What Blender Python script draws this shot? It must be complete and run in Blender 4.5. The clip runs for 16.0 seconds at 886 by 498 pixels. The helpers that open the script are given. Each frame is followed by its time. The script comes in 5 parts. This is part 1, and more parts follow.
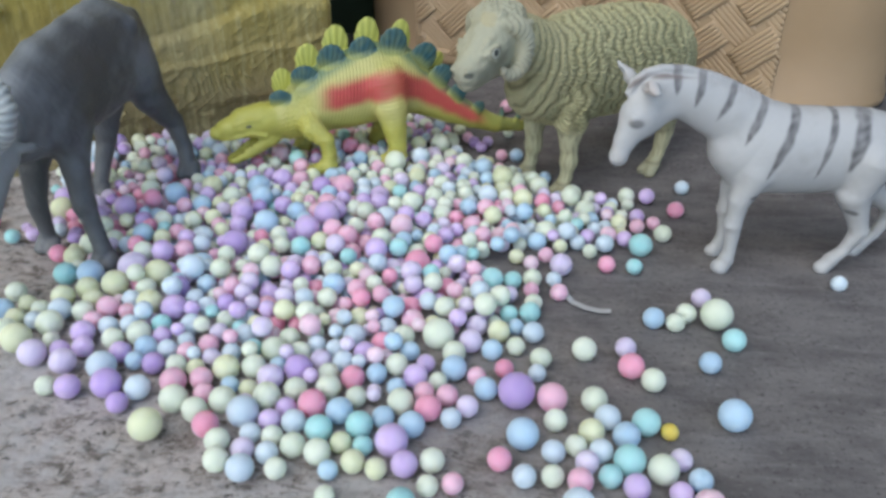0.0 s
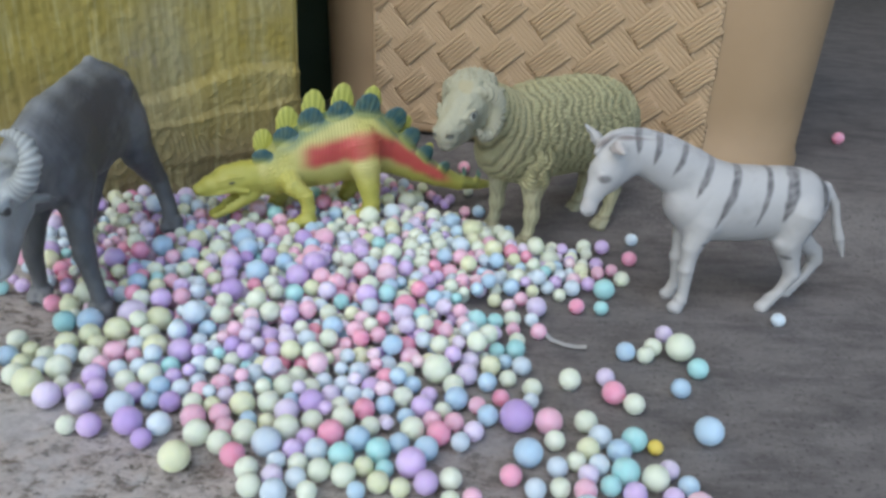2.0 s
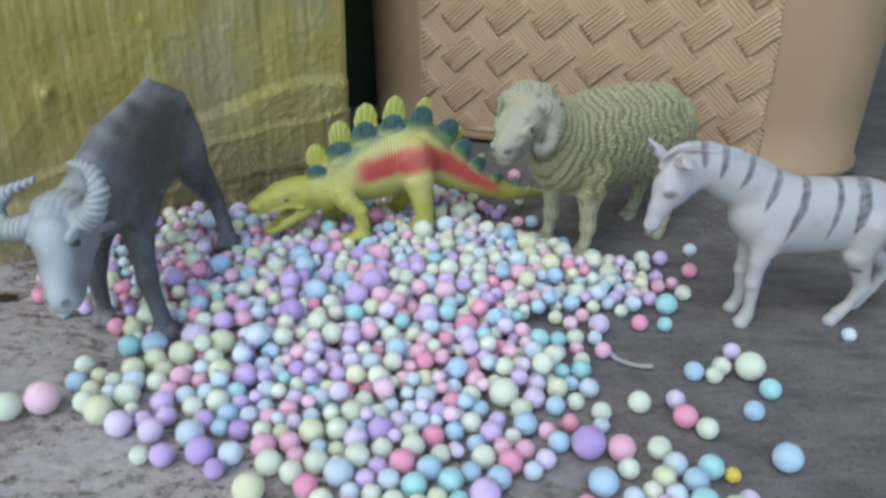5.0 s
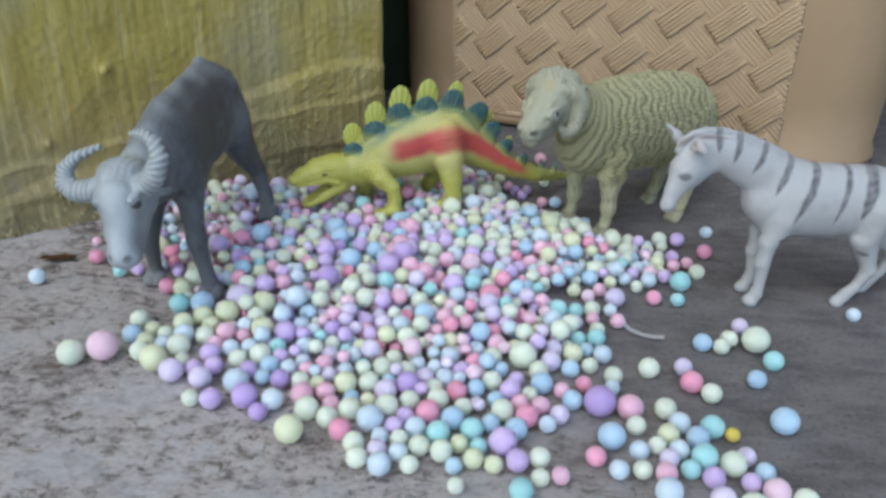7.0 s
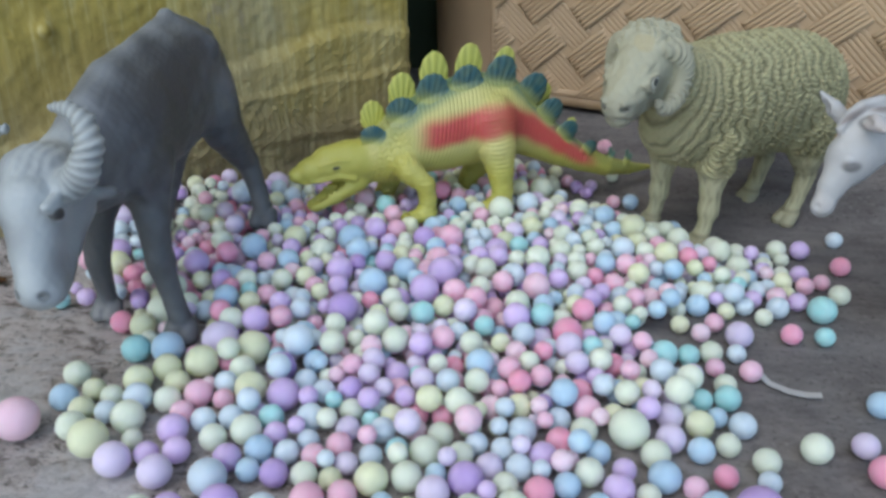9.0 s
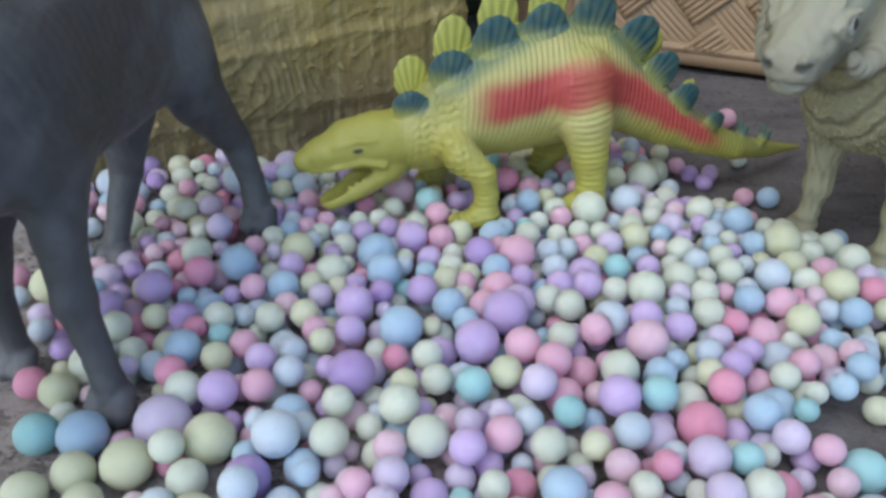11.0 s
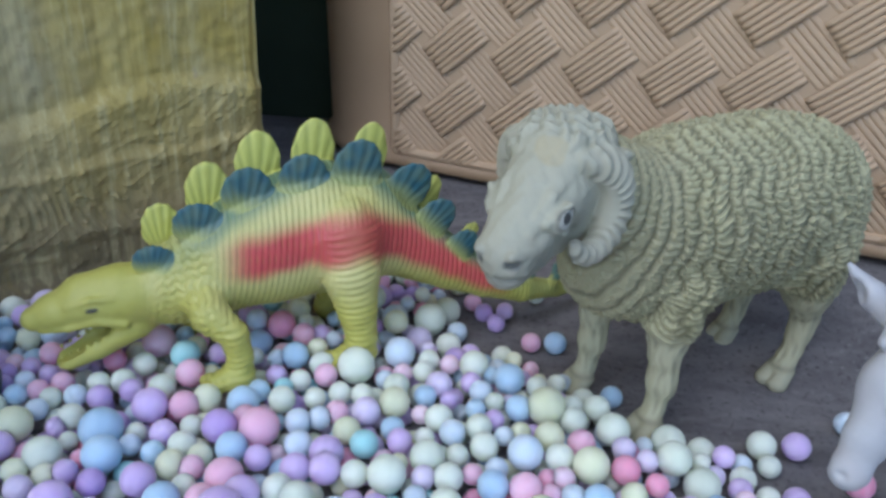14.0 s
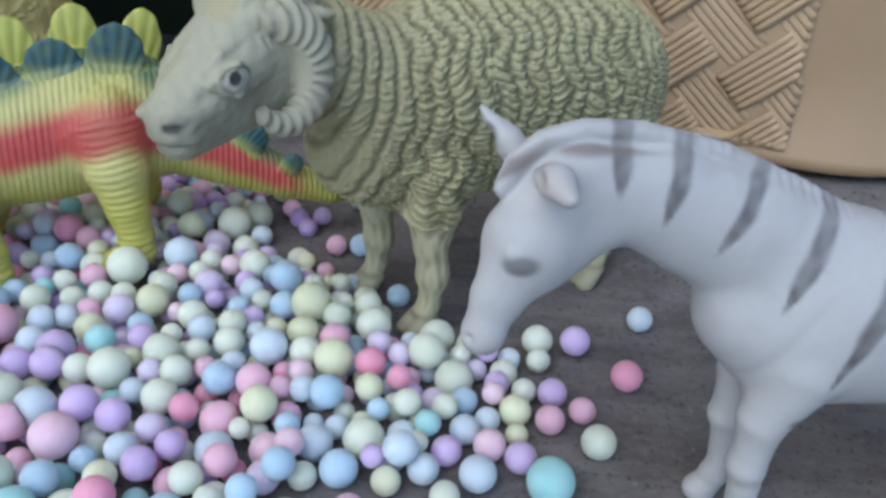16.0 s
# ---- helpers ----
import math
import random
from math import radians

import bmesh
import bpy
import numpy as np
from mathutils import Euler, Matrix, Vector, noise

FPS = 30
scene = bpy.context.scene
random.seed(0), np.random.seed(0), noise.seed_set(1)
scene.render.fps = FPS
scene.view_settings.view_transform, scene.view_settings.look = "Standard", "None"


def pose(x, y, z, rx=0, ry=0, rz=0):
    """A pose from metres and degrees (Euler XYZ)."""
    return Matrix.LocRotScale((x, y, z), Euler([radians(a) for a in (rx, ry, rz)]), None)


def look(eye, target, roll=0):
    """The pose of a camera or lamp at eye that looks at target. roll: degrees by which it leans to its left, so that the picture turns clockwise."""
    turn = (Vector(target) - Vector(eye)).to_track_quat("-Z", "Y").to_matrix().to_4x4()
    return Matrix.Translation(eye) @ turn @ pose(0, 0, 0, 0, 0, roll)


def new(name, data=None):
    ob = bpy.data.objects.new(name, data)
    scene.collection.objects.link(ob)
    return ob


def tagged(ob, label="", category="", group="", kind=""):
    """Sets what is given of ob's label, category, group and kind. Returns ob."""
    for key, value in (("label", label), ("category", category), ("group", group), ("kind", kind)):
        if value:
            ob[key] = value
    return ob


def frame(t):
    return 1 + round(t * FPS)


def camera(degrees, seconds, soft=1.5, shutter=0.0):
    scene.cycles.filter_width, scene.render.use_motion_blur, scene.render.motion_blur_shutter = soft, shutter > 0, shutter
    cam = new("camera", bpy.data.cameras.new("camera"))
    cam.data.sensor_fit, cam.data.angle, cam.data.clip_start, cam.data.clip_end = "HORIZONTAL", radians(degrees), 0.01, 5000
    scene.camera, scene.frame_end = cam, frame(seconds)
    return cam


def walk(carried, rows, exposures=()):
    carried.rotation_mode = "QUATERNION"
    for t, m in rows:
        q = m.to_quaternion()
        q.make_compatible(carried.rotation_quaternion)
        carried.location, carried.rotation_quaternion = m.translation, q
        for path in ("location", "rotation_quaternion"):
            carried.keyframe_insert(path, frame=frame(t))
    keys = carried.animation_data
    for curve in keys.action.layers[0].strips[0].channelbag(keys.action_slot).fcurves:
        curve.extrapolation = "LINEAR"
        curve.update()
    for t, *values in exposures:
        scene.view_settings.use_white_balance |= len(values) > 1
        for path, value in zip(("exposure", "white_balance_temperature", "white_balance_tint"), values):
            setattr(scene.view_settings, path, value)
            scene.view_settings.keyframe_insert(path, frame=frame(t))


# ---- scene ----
cam = camera(58.4, 16.0, soft=3.1)
PATH = [
    (0, (0.01714, 0.02901, 0.17053), (-0.03684, 0.89876, -0.32000), 0.39),
    (0.5, (-0.01066, 0.01028, 0.17539), (-0.03318, 0.89107, -0.29758), 1.26),
    (1, (-0.01852, 0.00638, 0.17911), (-0.00867, 0.90915, -0.25089), 2.15),
    (1.5, (-0.02078, 0.00387, 0.17733), (0.01845, 0.91288, -0.23761), 2.76),
    (2, (-0.01510, 0.00017, 0.17381), (0.04239, 0.90997, -0.23725), 3.07),
    (2.5, (-0.01842, -0.00634, 0.17406), (0.04316, 0.89854, -0.24711), 2.81),
    (3, (-0.02336, -0.00715, 0.17538), (0.03729, 0.89351, -0.25488), 2.10),
    (3.5, (-0.02538, -0.00454, 0.17646), (0.02921, 0.89535, -0.25624), 1.06),
    (4, (-0.02542, -0.00002, 0.17886), (0.01935, 0.90256, -0.24931), 0.89),
    (4.5, (-0.02448, 0.00813, 0.18271), (0.00927, 0.91358, -0.24041), 1.09),
    (5, (-0.02855, 0.00910, 0.18252), (-0.00832, 0.91520, -0.24005), 1.34),
    (7.5, (-0.02958, -0.01875, 0.18682), (-0.04640, 0.87968, -0.25198), 1.88),
    (8, (-0.03649, 0.01535, 0.17170), (-0.05183, 0.91368, -0.26736), 1.37),
    (8.5, (-0.04386, 0.05161, 0.15912), (-0.05861, 0.95081, -0.27816), 1.45),
    (11, (-0.05076, 0.17461, 0.12138), (-0.15065, 1.04106, -0.36778), 0.01),
    (11.5, (-0.04314, 0.19772, 0.12153), (-0.08999, 1.07773, -0.35111), 1.57),
    (12, (-0.03594, 0.21374, 0.12249), (-0.05383, 1.10855, -0.32360), 2.21),
    (12.5, (-0.03496, 0.21990, 0.12662), (-0.04221, 1.12404, -0.30057), 2.53),
    (13, (-0.02641, 0.22095, 0.12587), (-0.02587, 1.12731, -0.29665), 2.97),
    (13.5, (-0.02539, 0.21150, 0.12610), (-0.02323, 1.11694, -0.29838), 3.05),
    (14, (-0.00649, 0.20587, 0.14376), (-0.00933, 1.10835, -0.28697), 3.18),
    (14.5, (0.01280, 0.20628, 0.14385), (0.01093, 1.10666, -0.29124), 3.20),
    (15, (0.02771, 0.20538, 0.13762), (0.03141, 1.10347, -0.30218), 3.22),
    (15.5, (0.04366, 0.20517, 0.13317), (0.04577, 1.09445, -0.32420), 2.93),
    (16, (0.06201, 0.21145, 0.12590), (0.04490, 1.08564, -0.35936), 1.90),
]
walk(cam, [(t, look(eye, target, roll)) for t, eye, target, roll in PATH], exposures=[(0.0, 0.05, 6350, 3), (1.0, 0.0, 6250, 1), (2.5, 0.0, 6450, 4), (5.0, 0.0, 6080, 2), (8.6, -0.06, 6150, 2), (11.0, -0.16, 6100, 6), (12.0, -0.06, 5500, 7), (13.5, -0.03, 5380, 8), (14.0, -0.02, 5430, 8), (15.0, 0.0, 5480, 7), (16.0, 0.0, 5850, 5)])

# ---- light ----
world = bpy.data.worlds.new("overcast_sky")
scene.world = world
world.use_nodes = True
wn = world.node_tree
sky = wn.nodes.new("ShaderNodeTexSky")
sky.sky_type, sky.sun_disc = "NISHITA", False
sky.sun_elevation, sky.sun_rotation = radians(52), radians(215)
sky.air_density, sky.dust_density, sky.ozone_density = 1.0, 2.0, 1.5
wn.links.new(sky.outputs[0], wn.nodes["Background"].inputs[0])
wn.nodes["Background"].inputs[1].default_value = 0.25
sun = new("sun", bpy.data.lights.new("sun", "SUN"))
sun.data.energy, sun.data.angle, sun.data.color = 0.8, radians(80), (1.0, 0.98, 0.95)
sun.matrix_world = look((-0.6, -0.85, 1.5), (0, 0, 0))


# ---- materials ----
class Nodes:
    """A node material under way."""

    def __init__(self, name, rough=0.6, metal=0.0, spec=0.4):
        self.m = bpy.data.materials.new(name)
        self.m.use_nodes = True
        self.t = self.m.node_tree
        self.b = self.t.nodes["Principled BSDF"]
        self.b.inputs["Roughness"].default_value = rough
        self.b.inputs["Metallic"].default_value = metal
        self.b.inputs["Specular IOR Level"].default_value = spec

    def add(self, kind, **sockets):
        n = self.t.nodes.new("ShaderNode" + kind)
        for k, v in sockets.items():
            self.put(n.inputs[k.replace("_", " ")], v)
        return n

    def put(self, socket, v):
        if hasattr(v, "is_output"):
            self.t.links.new(v, socket)
        else:
            socket.default_value = v

    def coords(self, stretch=(1, 1, 1), turn=0.0, kind="Object"):
        c = self.add("TexCoord")
        mp = self.add("Mapping", Scale=stretch, Rotation=(0, 0, radians(turn)))
        self.t.links.new(c.outputs[kind], mp.inputs["Vector"])
        return mp.outputs[0]

    def noise(self, scale, detail=4.0, rough=0.55, at=None, kind="Object"):
        n = self.add("TexNoise", Scale=scale, Detail=detail, Roughness=rough)
        self.put(n.inputs["Vector"], at if at is not None else self.coords(kind=kind))
        return n.outputs["Fac"]

    def ramp(self, fac, stops):
        n = self.add("ValToRGB", Fac=fac)
        e = n.color_ramp.elements
        while len(e) < len(stops):
            e.new(0.5)
        for el, (p, c) in zip(e, stops):
            el.position, el.color = p, (*c, 1) if len(c) == 3 else c
        return n.outputs[0]

    def mix(self, fac, a, b, blend="MIX"):
        n = self.t.nodes.new("ShaderNodeMix")
        n.data_type, n.blend_type = "RGBA", blend
        for s, v in ((n.inputs["Factor"], fac), (n.inputs[6], a), (n.inputs[7], b)):
            self.put(s, (*v, 1) if isinstance(v, tuple) and len(v) == 3 else v)
        return n.outputs[2]

    def math(self, op, a, b=0.0, c=0.0):
        n = self.t.nodes.new("ShaderNodeMath")
        n.operation = op
        for s, v in zip(n.inputs, (a, b, c)):
            self.put(s, v)
        return n.outputs[0]

    def color(self, c):
        self.put(self.b.inputs["Base Color"], (*c, 1) if isinstance(c, tuple) and len(c) == 3 else c)
        return self

    def bump(self, height, strength=0.5, distance=0.001):
        old = self.b.inputs["Normal"].links
        n = self.add("Bump", Height=height, Strength=strength, Distance=distance)
        if old:
            self.t.links.new(old[0].from_socket, n.inputs["Normal"])
        self.t.links.new(n.outputs[0], self.b.inputs["Normal"])
        return self


def grey(v):
    return (v, v, v)


def floor_material():
    """Worn grey concrete: smooth trowelled screed, with a rough, pitted and stained patch beside the wall."""
    k = Nodes("worn_concrete", 0.75, spec=0.3)
    co = k.coords()
    streak = k.noise(60, 5, 0.6, k.coords((0.55, 3.2, 1), 27))
    fine = k.noise(900, 3, 0.6)
    broad = k.noise(9, 4, 0.6)
    smooth = k.ramp(streak, [(0.3, (0.1, 0.093, 0.094)), (0.55, (0.138, 0.128, 0.128)), (0.72, (0.215, 0.2, 0.197))])
    smooth = k.mix(k.math("MULTIPLY", broad, 0.5), smooth, (0.105, 0.098, 0.099))
    scuff = k.noise(38, 7, 0.7, k.coords((0.8, 1.4, 1), 40))
    smooth = k.mix(k.ramp(scuff, [(0.42, grey(0)), (0.62, grey(0.75))]), smooth, (0.2, 0.188, 0.183))
    smooth = k.mix(k.ramp(scuff, [(0.3, grey(0.5)), (0.44, grey(0))]), smooth, (0.085, 0.08, 0.08))
    specks = k.noise(520, 4, 0.7)
    smooth = k.mix(k.ramp(specks, [(0.36, grey(0.75)), (0.43, grey(0))]), smooth, (0.05, 0.046, 0.045))
    smooth = k.mix(k.ramp(specks, [(0.6, grey(0)), (0.72, grey(0.5))]), smooth, (0.36, 0.35, 0.34))
    blot = k.noise(85, 9, 0.72, k.coords((0.7, 1.3, 1), 20))
    pits = k.noise(330, 5, 0.7)
    rough = k.ramp(blot, [(0.34, (0.17, 0.14, 0.12)), (0.42, (0.38, 0.325, 0.295)), (0.52, (0.6, 0.54, 0.515)), (0.64, (0.5, 0.44, 0.41)), (0.74, (0.35, 0.29, 0.25))])
    rough = k.mix(k.ramp(pits, [(0.38, grey(0.9)), (0.43, grey(0))]), rough, (0.075, 0.065, 0.055))
    flake = k.noise(165, 10, 0.78, k.coords((0.8, 1.25, 1), 12))
    rough = k.mix(k.ramp(flake, [(0.515, grey(0)), (0.53, grey(0.8))]), rough, (0.66, 0.61, 0.59))
    rough = k.mix(k.ramp(flake, [(0.435, grey(0.75)), (0.45, grey(0))]), rough, (0.16, 0.14, 0.12))
    crust = k.noise(26, 9, 0.75, k.coords((0.8, 1.2, 1), -25))
    rough = k.mix(k.ramp(crust, [(0.5, grey(0)), (0.56, grey(0.7))]), rough, (0.62, 0.6, 0.6))
    rough = k.mix(k.ramp(crust, [(0.38, grey(0.5)), (0.46, grey(0))]), rough, (0.17, 0.14, 0.12))
    sep = k.add("SeparateXYZ", Vector=co)
    edge = k.math("ADD", sep.outputs[0], k.math("MULTIPLY", k.math("SUBTRACT", k.noise(14, 5, 0.65), 0.5), 0.16))
    edge = k.math("ADD", edge, k.math("MULTIPLY", sep.outputs[1], 0.55))
    fac = k.ramp(k.math("ADD", edge, 0.5), [(0.55, grey(1)), (0.70, grey(0))])
    k.color(k.mix(fac, smooth, rough))
    k.bump(k.math("MULTIPLY", pits, fac), 0.9, 0.0022)
    k.bump(k.math("MULTIPLY", flake, fac), 0.7, 0.003)
    k.bump(k.math("MULTIPLY", blot, fac), 0.7, 0.003)
    k.bump(k.math("MULTIPLY", crust, fac), 0.5, 0.004)
    return k.bump(streak, 0.5, 0.0008).bump(specks, 0.35, 0.0006).bump(fine, 0.3, 0.0003).m


def wall_material():
    """Old plaster under brushed ochre-yellow limewash, worn to grey in places and bare near the ground."""
    k = Nodes("ochre_limewash_plaster", 0.8, spec=0.25)
    co = k.coords()
    brush = k.noise(70, 6, 0.65, k.coords((1, 1, 0.12)))
    cloud = k.noise(11, 5, 0.6)
    fine = k.noise(420, 4, 0.65)
    c = k.ramp(brush, [(0.3, (0.3, 0.228, 0.05)), (0.55, (0.41, 0.325, 0.085)), (0.72, (0.47, 0.39, 0.135))])
    c = k.mix(k.ramp(cloud, [(0.42, grey(0)), (0.64, grey(0.8))]), c, (0.33, 0.3, 0.19))
    sep = k.add("SeparateXYZ", Vector=co)
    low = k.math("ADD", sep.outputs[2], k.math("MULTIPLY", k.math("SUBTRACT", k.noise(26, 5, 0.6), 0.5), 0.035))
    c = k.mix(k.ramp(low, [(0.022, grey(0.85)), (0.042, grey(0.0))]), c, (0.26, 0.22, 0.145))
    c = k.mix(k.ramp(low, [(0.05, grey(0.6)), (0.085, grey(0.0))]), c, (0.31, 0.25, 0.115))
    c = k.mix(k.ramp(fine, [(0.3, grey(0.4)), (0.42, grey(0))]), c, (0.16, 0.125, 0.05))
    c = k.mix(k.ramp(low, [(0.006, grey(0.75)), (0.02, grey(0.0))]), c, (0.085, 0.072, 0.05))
    hair = k.noise(330, 4, 0.6, k.coords((1, 1, 0.05)))
    c = k.mix(k.ramp(hair, [(0.5, grey(0)), (0.68, grey(0.45))]), c, (0.58, 0.52, 0.27))
    c = k.mix(k.ramp(hair, [(0.32, grey(0.4)), (0.45, grey(0))]), c, (0.25, 0.2, 0.06))
    chip = k.noise(38, 6, 0.7, k.coords((1, 1, 0.5)))
    c = k.mix(k.ramp(chip, [(0.64, grey(0)), (0.68, grey(0.35))]), c, (0.27, 0.23, 0.2))
    k.color(c)
    return k.bump(brush, 0.5, 0.0018).bump(hair, 0.4, 0.0006).bump(chip, 0.3, 0.001).bump(fine, 0.4, 0.0008).m


def plastic_material(name, base, dark, rough=0.45):
    k = Nodes(name, rough, spec=0.45)
    n = k.noise(25, 4, 0.6)
    f = k.noise(300, 3, 0.6)
    k.color(k.mix(k.ramp(n, [(0.35, grey(0)), (0.75, grey(0.6))]), base, dark))
    k.put(k.b.inputs["Roughness"], k.math("ADD", k.math("MULTIPLY", f, 0.2), rough - 0.1))
    return k.bump(f, 0.12, 0.0003).m


def plain_material(name, base, var=0.25, scale=40, rough=0.8, spec=0.2):
    k = Nodes(name, rough, spec=spec)
    n = k.noise(scale, 5, 0.6)
    d = tuple(v * (1 - var) for v in base)
    k.color(k.mix(n, base, d))
    return k.bump(n, 0.3, 0.001).m


def foam_material(name, base):
    """Matte dyed polystyrene: pale bead cells and slightly uneven dye."""
    k = Nodes("foam_" + name, 0.55, spec=0.2)
    info = k.add("ObjectInfo").outputs["Random"]
    isl = k.t.nodes.new("ShaderNodeNewGeometry").outputs["Random Per Island"]
    r = k.math("FRACT", k.math("ADD", info, isl))
    pale = tuple(v * 1.03 + 0.02 for v in base)
    deep = tuple(v * 0.91 for v in base)
    c = k.mix(r, deep, pale)
    cells = k.add("TexVoronoi", Scale=900.0)
    cells.feature = "DISTANCE_TO_EDGE"
    k.put(cells.inputs["Vector"], k.coords())
    blot = k.noise(260, 3, 0.6)
    c = k.mix(k.math("MULTIPLY", blot, 0.22), c, tuple(v * 0.8 for v in base))
    k.color(c)
    k.b.inputs["Subsurface Weight"].default_value = 1.0
    k.b.inputs["Subsurface Radius"].default_value = (0.006, 0.006, 0.006)
    k.b.inputs["Subsurface Scale"].default_value = 1.0
    return k.bump(cells.outputs["Distance"], 0.3, 0.0005).bump(blot, 0.2, 0.0006).m


def toy_material(name, rough=0.5, grain=500, strength=0.2, spec=0.35):
    """Painted moulded toy: the paint is sprayed on in the mesh's colour layer, with dust and rubbed grain over it."""
    k = Nodes(name, rough, spec=spec)
    a = k.t.nodes.new("ShaderNodeAttribute")
    a.attribute_name = "paint"
    n = k.noise(grain, 4, 0.6)
    w = k.noise(60, 4, 0.6)
    c = k.mix(k.math("MULTIPLY", n, 0.22), a.outputs["Color"], k.mix(1.0, a.outputs["Color"], (0.55, 0.55, 0.55), "MULTIPLY"))
    c = k.mix(k.math("MULTIPLY", w, 0.12), c, (0.5, 0.5, 0.47))
    k.color(c)
    k.put(k.b.inputs["Roughness"], k.math("ADD", k.math("MULTIPLY", w, 0.25), rough - 0.12))
    return k.bump(n, strength, 0.0004).m


FOAM = {
    "lavender": (0.68, 0.60, 0.79), "violet": (0.62, 0.48, 0.77), "purple": (0.51, 0.38, 0.69), "pink": (0.81, 0.48, 0.60),
    "rose": (0.81, 0.36, 0.49), "blush": (0.84, 0.59, 0.69), "ice_blue": (0.60, 0.70, 0.80), "sky_blue": (0.46, 0.62, 0.78),
    "teal": (0.40, 0.68, 0.69), "mint_white": (0.70, 0.76, 0.62), "pale_lime": (0.71, 0.74, 0.51), "gold": (0.75, 0.56, 0.12),
}
foam = {n: foam_material(n, c) for n, c in FOAM.items()}
M_FLOOR, M_WALL = floor_material(), wall_material()
M_BASKET = plastic_material("tan_plastic", (0.385, 0.266, 0.155), (0.33, 0.225, 0.128), 0.5)
M_WEAVE = plastic_material("tan_weave_plastic", (0.49, 0.35, 0.21), (0.43, 0.3, 0.178), 0.55)
# Near-black green stands in for shade in the gap and on the back wall.
M_DARK = plain_material("dark_green_shade", (0.045, 0.06, 0.04), rough=0.95, spec=0.0)
M_ROOF = plain_material("shaded_plaster", (0.2, 0.19, 0.175))
M_STRIP = plastic_material("clear_film", (0.42, 0.42, 0.42), (0.34, 0.34, 0.35), 0.3)


# ---- mesh helpers ----
def mesh_of(name, verts, faces, mats=(), smooth=True):
    me = bpy.data.meshes.new(name)
    me.from_pydata([tuple(v) for v in verts], [], faces)
    for m in mats:
        me.materials.append(m)
    if smooth:
        me.polygons.foreach_set("use_smooth", [True] * len(me.polygons))
    me.update()
    return me


def part(name, bm, material, parent=None, label=""):
    me = bpy.data.meshes.new(name)
    bm.to_mesh(me)
    bm.free()
    me.materials.append(material)
    ob = new(name, me)
    ob.parent = parent
    if label:
        ob["label"] = label
    return ob


def grid_mesh(us, vs, place):
    """A sheet over the parameters us and vs."""
    verts = [place(u, v) for v in vs for u in us]
    n = len(us)
    faces = [(j * n + i, j * n + i + 1, (j + 1) * n + i + 1, (j + 1) * n + i) for j in range(len(vs) - 1) for i in range(n - 1)]
    return verts, faces


def ease(t):
    t = min(max(t, 0.0), 1.0)
    return t * t * (3 - 2 * t)


# ---- the setting ----
WALL_D, WALL_N, WALL_C = Vector((0.791, 0.6115, 0)), Vector((0.6115, -0.791, 0)), Vector((-0.078, 0.496, 0))
BASK_E, BASK_N = Vector((0.931, -0.365, 0)), Vector((-0.365, -0.931, 0))


def ground_height(x, y):
    """The floor is level where the toys stand and swells a little towards the basket and the foot of the wall."""
    a = 0.3649 * x + 0.931 * y
    b = -0.6115 * x + 0.791 * y
    return max(0.017 * ease((a - 0.42) / 0.085), 0.006 * ease((b - 0.405) / 0.035))


def build_floor():
    def steps(lo, hi, fine_lo, fine_hi, step):
        out, v = [], fine_lo
        while v <= fine_hi:
            out.append(v)
            v += step
        grow, v = step, fine_lo
        while v > lo:
            grow *= 1.5
            v -= grow
            out.insert(0, v)
        grow, v = step, fine_hi
        while v < hi:
            grow *= 1.5
            v += grow
            out.append(v)
        return out
    us, vs = steps(-60, 60, -0.36, 0.42, 0.004), steps(-60, 60, 0.1, 0.72, 0.004)

    def place(x, y):
        z = ground_height(x, y)
        if -0.4 < x < 0.45 and 0.05 < y < 0.8:
            rough = ease((-x - 0.5 * y + 0.06) / 0.1)
            z += 0.0005 * noise.noise((x * 40, y * 40, 0)) + rough * 0.0011 * noise.noise((x * 150, y * 150, 3)) - 0.0006 * rough
        return x, y, z
    v, f = grid_mesh(us, vs, place)
    ob = new("floor", mesh_of("floor", v, f, [M_FLOOR]))
    tagged(ob, "worn grey concrete floor, pitted and stained beside the wall", "floor", kind="structure")


